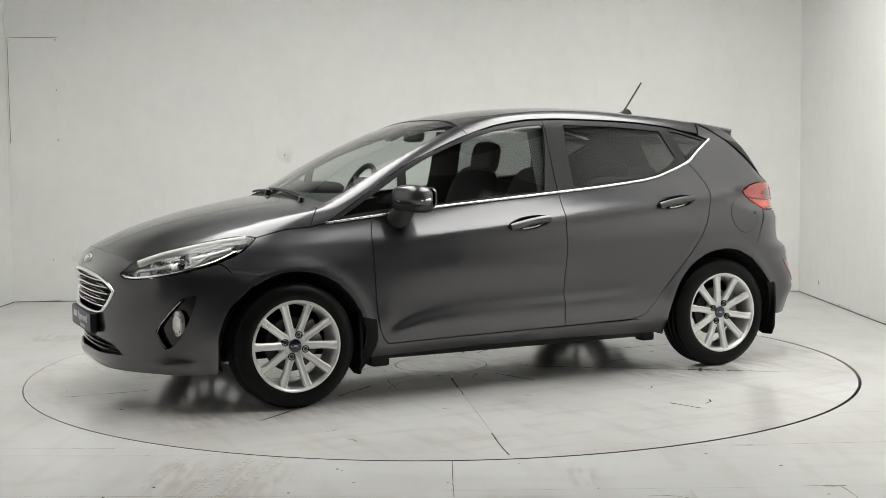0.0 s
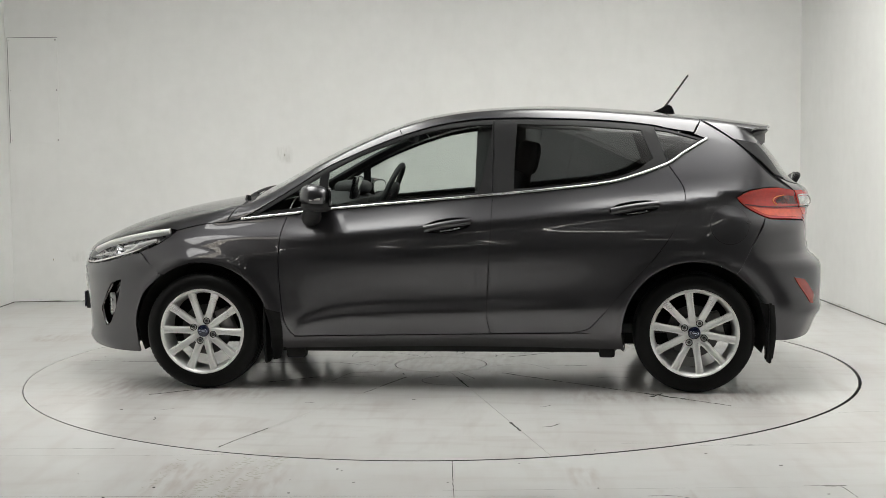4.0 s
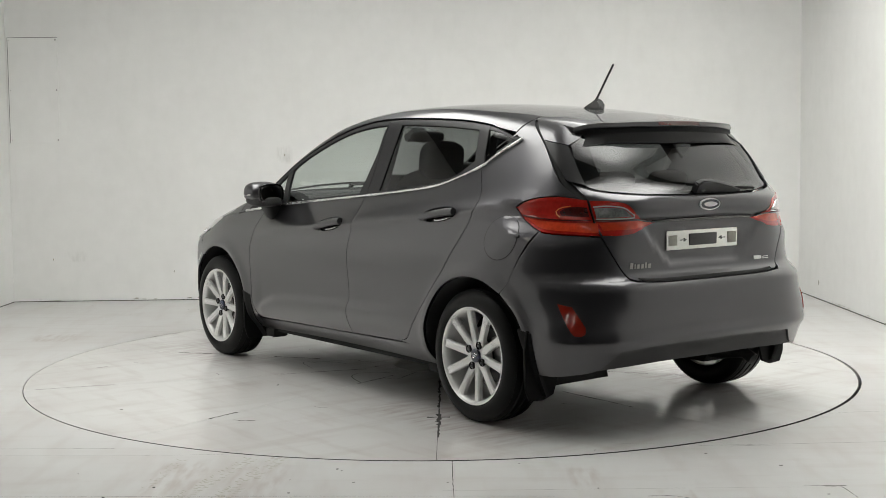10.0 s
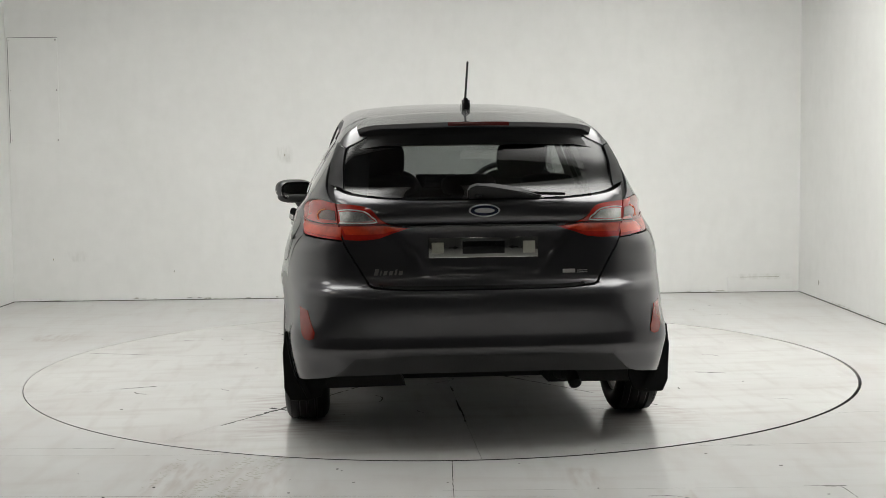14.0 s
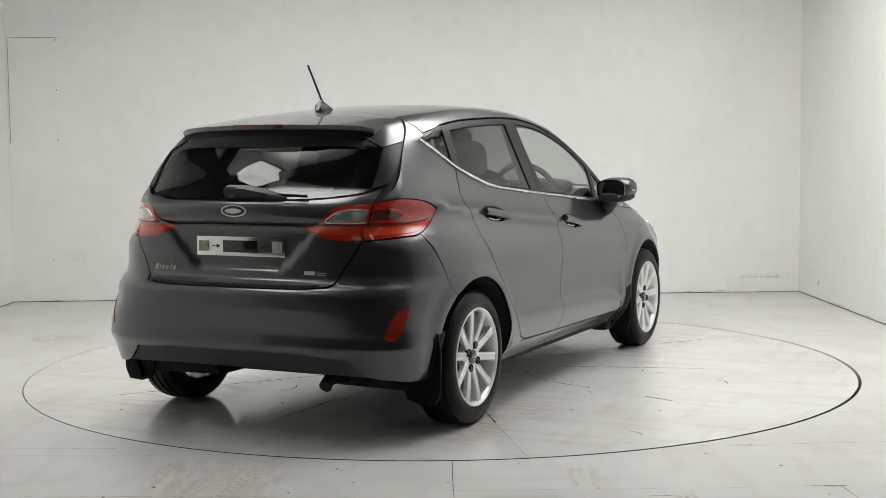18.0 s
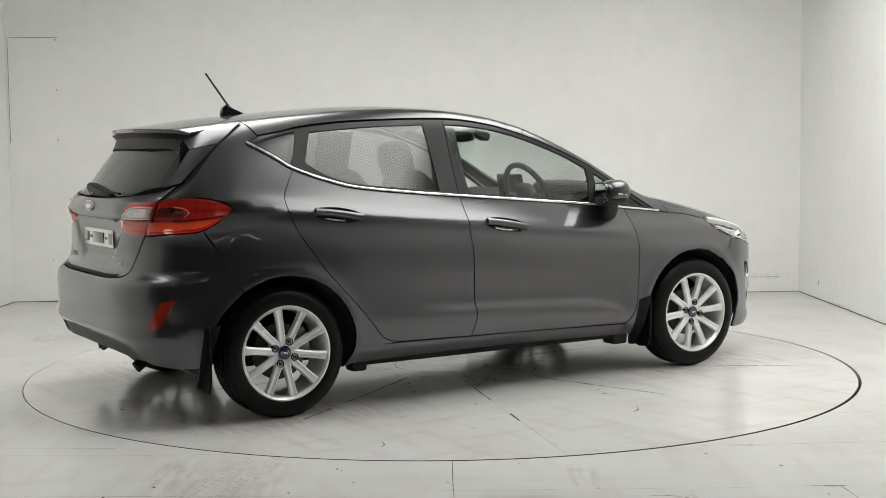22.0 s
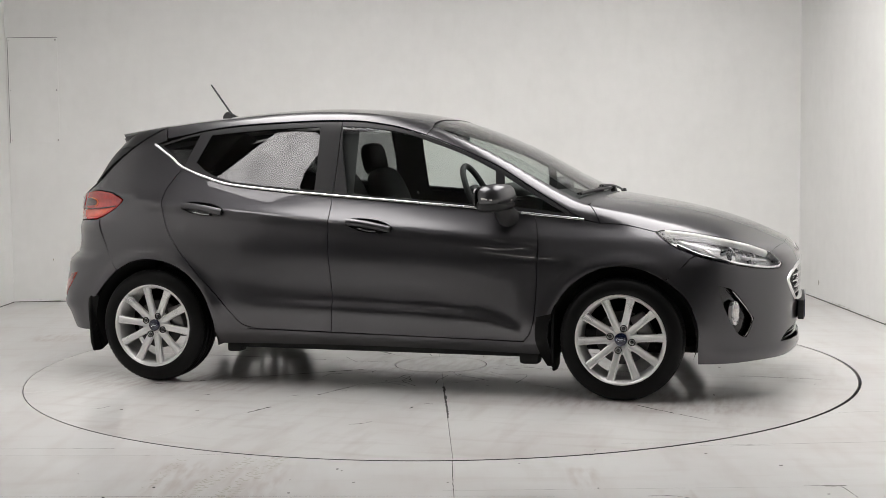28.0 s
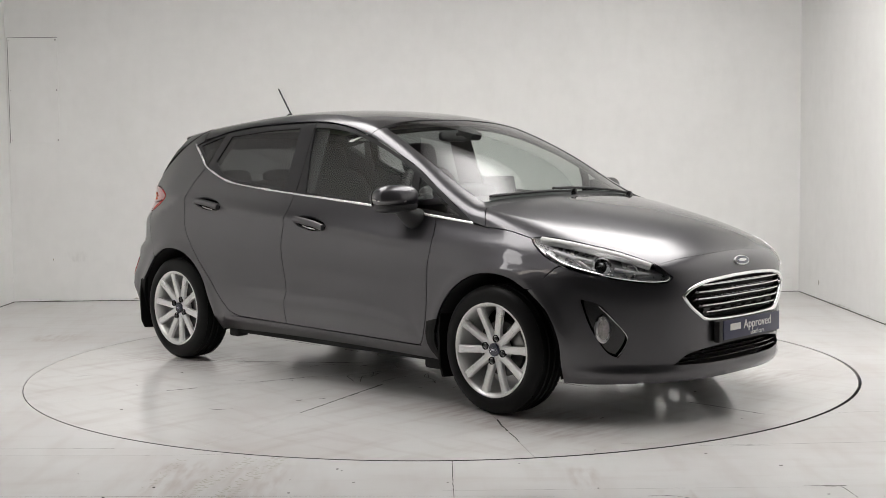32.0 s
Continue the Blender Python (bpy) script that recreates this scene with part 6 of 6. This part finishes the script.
    panel("red_lower_band", "rear", [[(-1.80, 0.585, 0.905), (-1.70, 0.675, 0.905), (-1.57, 0.735, 0.915), (-1.515, 0.742, 0.925)], [(-1.515, 0.742, 0.925), (-1.57, 0.745, 0.893), (-1.625, 0.737, 0.873), (-1.726, 0.678, 0.864), (-1.802, 0.583, 0.858)], [(-1.802, 0.583, 0.858), (-1.80, 0.585, 0.905)]], RED_BRIGHT, wing_lamp, mir, off=0.0055, step=0.014, rim=0.003)
    panel("smoked_lens", "rear", [[(-1.755, 0.608, 0.970), (-1.71, 0.64, 0.974), (-1.675, 0.667, 0.966)], [(-1.675, 0.667, 0.966), (-1.662, 0.682, 0.948), (-1.672, 0.678, 0.930)], [(-1.672, 0.678, 0.930), (-1.772, 0.605, 0.925)], [(-1.772, 0.605, 0.925), (-1.755, 0.608, 0.970)]], SMOKED, wing_lamp, mir, off=0.0055, step=0.014, rim=0.003, label="smoked inner lamp end")
    strip("amber_edge", "rear", [(-1.70, 0.650, 0.975), (-1.668, 0.678, 0.966), (-1.652, 0.692, 0.946), (-1.668, 0.683, 0.926)], 0.005, 0.003, AMBER, wing_lamp, mir, off=0.0058, label="amber edge of the inner lamp")
    strip("lamp_divider", "rear", [(-1.778, 0.604, 0.915), (-1.70, 0.668, 0.913), (-1.60, 0.725, 0.918), (-1.50, 0.744, 0.930)], 0.006, 0.004, DARK_RED, wing_lamp, mir, off=0.0058)
    panel("rear_reflector", "rear", [[(-1.735, 0.765, 0.574), (-1.785, 0.722, 0.562)], [(-1.785, 0.722, 0.562), (-1.812, 0.708, 0.52), (-1.834, 0.690, 0.476)], [(-1.834, 0.690, 0.476), (-1.836, 0.695, 0.448), (-1.825, 0.715, 0.438)], [(-1.825, 0.715, 0.438), (-1.808, 0.742, 0.446), (-1.775, 0.757, 0.50), (-1.735, 0.765, 0.574)]], REFLECTOR, car, mir, off=0.003, step=0.016, rim=0.008, label="red reflector in the bumper corner")
strip("tailgate_trim", "rear", [(-1.866, 0, 0.910), (-1.866, 0.2, 0.909), (-1.860, 0.33, 0.905)], 0.008, 0.006, GLOSS_BLACK, car, half=True, off=0.002)
strip("tailgate_gap", "rear", [(-1.90, 0, 0.655), (-1.895, 0.30, 0.656), (-1.882, 0.435, 0.664)], 0.022, 0.003, VOID, car, half=True, off=-0.002)
m = spot("rear", (-1.885, 0.0, 0.968))
bm = bmesh.new()
prism(bm, ellipse(0.064, 0.026, 40), 0.007, m)
e2 = part("rear_emblem", bm, ALLOY, car, "oval chrome and blue emblem")
bm = bmesh.new()
prism(bm, ellipse(0.057, 0.021, 40), 0.003, m @ pose(0, 0, 0.006))
part("emblem_field", bm, BLUE, e2)
bm = bmesh.new()
prism(bm, ellipse(0.042, 0.011, 24), 0.0012, m @ pose(0, 0, 0.0088))
part("emblem_mark", bm, ALLOY, e2)
RP = pose(-1.846, 0, 0.8135, 90 + 2, 0, -90)
bm = bmesh.new()
box(bm, (-1.838, 0, 0.8135), (0.014, 0.456, 0.084), 0.003)
rplate = part("rear_plate", bm, PLATE_FOIL, car, "white blank plate with a black bar and tape patches")
for nm, cx, w, h, mt in (("blank_bar", 0.0, 0.175, 0.052, GLOSS_BLACK), ("tape_patch", -0.19, 0.05, 0.045, TAPE), ("tape_patch", 0.19, 0.05, 0.05, TAPE)):
    bm = bmesh.new()
    box(bm, (cx, 0, 0.001), (w, h, 0.002), 0.0005)
    bmesh.ops.transform(bm, matrix=RP, verts=bm.verts)
    part(nm, bm, mt, rplate)
for cx in (-0.125, 0.125):
    bm = bmesh.new()
    k = 1 if cx < 0 else -1
    prism(bm, [(cx - k * 0.02, -0.002), (cx + k * 0.004, -0.002), (cx + k * 0.004, -0.008), (cx + k * 0.02, 0), (cx + k * 0.004, 0.008), (cx + k * 0.004, 0.002), (cx - k * 0.02, 0.002)], 0.002, RP)
    part("arrow", bm, GLOSS_BLACK, rplate)
bm = bmesh.new()
x0 = 0.0
for w, h in ((0.016, 0.026), (0.006, 0.020), (0.014, 0.018), (0.014, 0.018), (0.008, 0.024), (0.016, 0.018)):  # slanting bars in the place of letters
    m = spot("rear", (-1.85, 0.455 - x0 - w / 2, 0.705))
    prism(bm, [(-w / 2, 0), (w / 2, 0), (w / 2 + 0.25 * h, h), (-w / 2 + 0.25 * h, h)], 0.003, m)
    x0 += w + 0.009
part("model_badge", bm, STEEL, car, "chrome badge shapes on the tailgate")
m0, m1 = spot("rear", (-1.855, -0.355, 0.711)), spot("rear", (-1.85, -0.41, 0.711))
bm = bmesh.new()
prism(bm, [(-0.026, -0.008), (0.026, -0.008), (0.026, 0.008), (-0.026, 0.008)], 0.003, m0)
prism(bm, [(-0.022, -0.008), (0.022, -0.008), (0.022, -0.005), (-0.022, -0.005)], 0.003, m1)
prism(bm, [(-0.022, 0.0), (0.022, 0.0), (0.022, 0.003), (-0.022, 0.003)], 0.003, m1)
part("trim_badge", bm, ALLOY, car, "small silver trim badge")
bm = bmesh.new()
tube(bm, [(-1.868, 0.02, 1.040), (-1.838, 0.02, 1.045)], [0.02, 0.026], 14)
rw = part("rear_wiper", bm, GLOSS_BLACK, car, "black rear wiper with a broad arm")
bm = bmesh.new()
prism(bm, [(0.045, -0.032), (0.045, 0.022), (0.015, 0.040), (-0.06, 0.034), (-0.17, 0.012), (-0.26, -0.014), (-0.26, -0.024), (-0.10, -0.026)], 0.030, Matrix(((0, -0.5, -0.86, -1.842), (1, 0, 0, 0.02), (0, 0.86, -0.5, 1.048), (0, 0, 0, 1))))
bmesh.ops.bevel(bm, geom=list(bm.edges), offset=0.006, segments=2, affect="EDGES")
part("wiper_arm", bm, FRAME_BLACK, rw)
bm = bmesh.new()
tube(bm, [(-1.845, -0.06, 1.042), (-1.848, -0.20, 1.036), (-1.842, -0.34, 1.030)], 0.006, 8)
part("wiper_blade", bm, RUBBER, rw)

# ---- cabin ----
for mir, s in SIDES:
    panel("door_lining", "side", [[(0.95, 0.880), (0.5, 0.915), (-0.246, 0.975), (-0.8, 1.028), (-1.12, 1.10)], [(-1.12, 1.10), (-1.05, 0.70), (-0.85, 0.36)], [(-0.85, 0.36), (0.0, 0.30), (0.85, 0.30)], [(0.85, 0.30), (0.95, 0.880)]], TRIM, car, mir, off=-0.055, rim=0.0, gap=0.0, step=0.05, label="dark door lining")
    panel("pillar_lining", "side", [[(-0.16, 1.35), (-0.33, 1.355)], [(-0.33, 1.355), (-0.36, 0.99)], [(-0.36, 0.99), (-0.15, 0.98)], [(-0.15, 0.98), (-0.16, 1.35)]], TRIM, car, mir, off=-0.045, rim=0.0, gap=0.0, step=0.05)
    panel("rear_pillar_lining", "side", [[(-1.02, 1.32), (-1.25, 1.31), (-1.40, 1.28)], [(-1.40, 1.28), (-1.60, 1.05), (-1.62, 0.74)], [(-1.62, 0.74), (-1.15, 0.74)], [(-1.15, 0.74), (-1.12, 1.05), (-1.02, 1.32)]], TRIM, car, mir, off=-0.06, rim=0.0, gap=0.0, step=0.05, holes=(ring("side", [[(-1.075, 1.30), (-1.27, 1.26)], [(-1.27, 1.26), (-1.135, 1.17)], [(-1.135, 1.17), (-1.075, 1.30)]]),))
panel("roof_lining", "axial", [[(0.20, 0, 1.36), (0.18, 0.5, 1.33)], [(0.18, 0.5, 1.33), (-0.3, 0.55, 1.37), (-1.25, 0.52, 1.33)], [(-1.25, 0.52, 1.33), (-1.45, 0, 1.36)]], LINING, car, half=True, off=-0.035, rim=0.0, gap=0.0, step=0.06, label="pale roof lining")


def seat(x, y):
    bm = bmesh.new()
    pillow(bm, (x + 0.22, y, 0.52), (0.52, 0.50, 0.17), 3.5, (0, -8, 0))
    st = part("front_seat", bm, CLOTH, car, "dark cloth front seat")
    bm = bmesh.new()
    pillow(bm, (x - 0.10, y, 0.82), (0.14, 0.48, 0.62), 3.6, (0, -20, 0))
    part("backrest", bm, CLOTH, st)
    bm = bmesh.new()
    pillow(bm, (x - 0.245, y, 1.165), (0.105, 0.255, 0.195), 3.4, (0, -12, 0))
    part("headrest", bm, CLOTH, st, "dark cloth headrest")
    bm = bmesh.new()
    for d in (-0.06, 0.06):
        tube(bm, [(x - 0.215, y + d, 1.04), (x - 0.235, y + d, 1.12)], 0.006, 8)
    part("headrest_post", bm, CHROME, st)


for sy in (0.37, -0.37):
    seat(-0.155, sy)
bm = bmesh.new()
pillow(bm, (-0.86, 0, 0.50), (0.50, 1.22, 0.18), 4)
bench = part("rear_bench", bm, CLOTH, car, "dark cloth rear bench")
bm = bmesh.new()
pillow(bm, (-1.16, 0, 0.77), (0.15, 1.22, 0.56), 4.5, (0, -22, 0))
part("backrest", bm, CLOTH, bench)
for y in (-0.36, 0, 0.36):
    bm = bmesh.new()
    pillow(bm, (-1.285, y, 1.055), (0.07, 0.25, 0.10), 3.2, (0, -15, 0))
    part("headrest", bm, CLOTH, bench)
bm = bmesh.new()
box(bm, (-1.47, 0, 0.99), (0.34, 1.12, 0.025), 0.008)
part("parcel_shelf", bm, TRIM, car, "dark parcel shelf")
bm = bmesh.new()
box(bm, (0, 0, 0.30), (2.4, 1.3, 0.05), 0.01)
box(bm, (0.25, 0, 0.42), (1.0, 0.22, 0.22), 0.04)
part("cabin_floor", bm, TRIM, car)
bm = bmesh.new()
for k in range(13):
    y = -0.66 + 1.32 * k / 12
    d = 0.10 * abs(y) ** 2
    rows = [bm.verts.new(p) for p in ((0.98 - d, y, 0.945), (0.80 - d, y, 0.985), (0.66, y, 0.985 - 0.02 * abs(y)), (0.57, y, 0.94), (0.56, y, 0.80), (0.62, y, 0.60), (0.66, y, 0.45))]
    if k:
        for a in range(6):
            bm.faces.new((last[a], last[a + 1], rows[a + 1], rows[a]))
    last = rows
dash = part("dashboard", bm, TRIM, car, "dark dashboard")
bm = bmesh.new()
pillow(bm, (0.66, -0.37, 1.00), (0.20, 0.38, 0.09), 3)
part("instrument_hood", bm, TRIM, dash)
bm = bmesh.new()
box(bm, (0.58, 0, 1.005), (0.02, 0.24, 0.14), 0.008, (0, -12, 0))
part("touch_screen", bm, GLOSS_BLACK, dash, "glossy black centre screen")
bm = bmesh.new()
sw = pose(0.44, -0.37, 0.965, 0, 65, 0)
pts = [sw @ Vector((0.182 * math.cos(2 * math.pi * k / 40), 0.182 * math.sin(2 * math.pi * k / 40), 0)) for k in range(41)]
tube(bm, pts, 0.016, 10, cap=False)
wheel_ob = part("steering_wheel", bm, TRIM, car, "dark leather steering wheel")
bm = bmesh.new()
for a in (0, 180, 270):
    tube(bm, [sw @ Vector((0.04 * math.cos(radians(a + 90)), 0.04 * math.sin(radians(a + 90)), -0.01)), sw @ Vector((0.175 * math.cos(radians(a + 90)), 0.175 * math.sin(radians(a + 90)), 0))], 0.014, 8)
pillow(bm, tuple(sw @ Vector((0, 0, -0.01))), (0.07, 0.15, 0.15), 3, (0, 65 - 90, 0))
part("wheel_boss", bm, TRIM, wheel_ob)
bm = bmesh.new()
tube(bm, [(0.46, -0.37, 0.95), (0.66, -0.37, 0.86)], 0.035, 12)
part("steering_column", bm, TRIM, wheel_ob)
bm = bmesh.new()
pillow(bm, (0.245, 0, 1.292), (0.045, 0.235, 0.062), 3.5, (0, -12, 0))
inm = part("interior_mirror", bm, PLASTIC, car, "black interior mirror")
bm = bmesh.new()
tube(bm, [(0.26, 0, 1.30), (0.34, 0, 1.318)], 0.012, 8)
box(bm, (0.36, 0, 1.305), (0.11, 0.09, 0.045), 0.015, (0, 24, 0))
part("mirror_mount", bm, PLASTIC, inm)


# ---- what moves: the table turns, and the car with it ----
def motions():
    rows = []
    for t in np.arange(0, 32.01, 1.0):
        rows.append((float(t), pose(0, 0, 0, 0, 0, float(TURNING(t)))))
    for thing in (turntable, car):
        walk(thing, rows)


TURNING = Curve(TURN, 0.35, 2.0, 0.02)
motions()
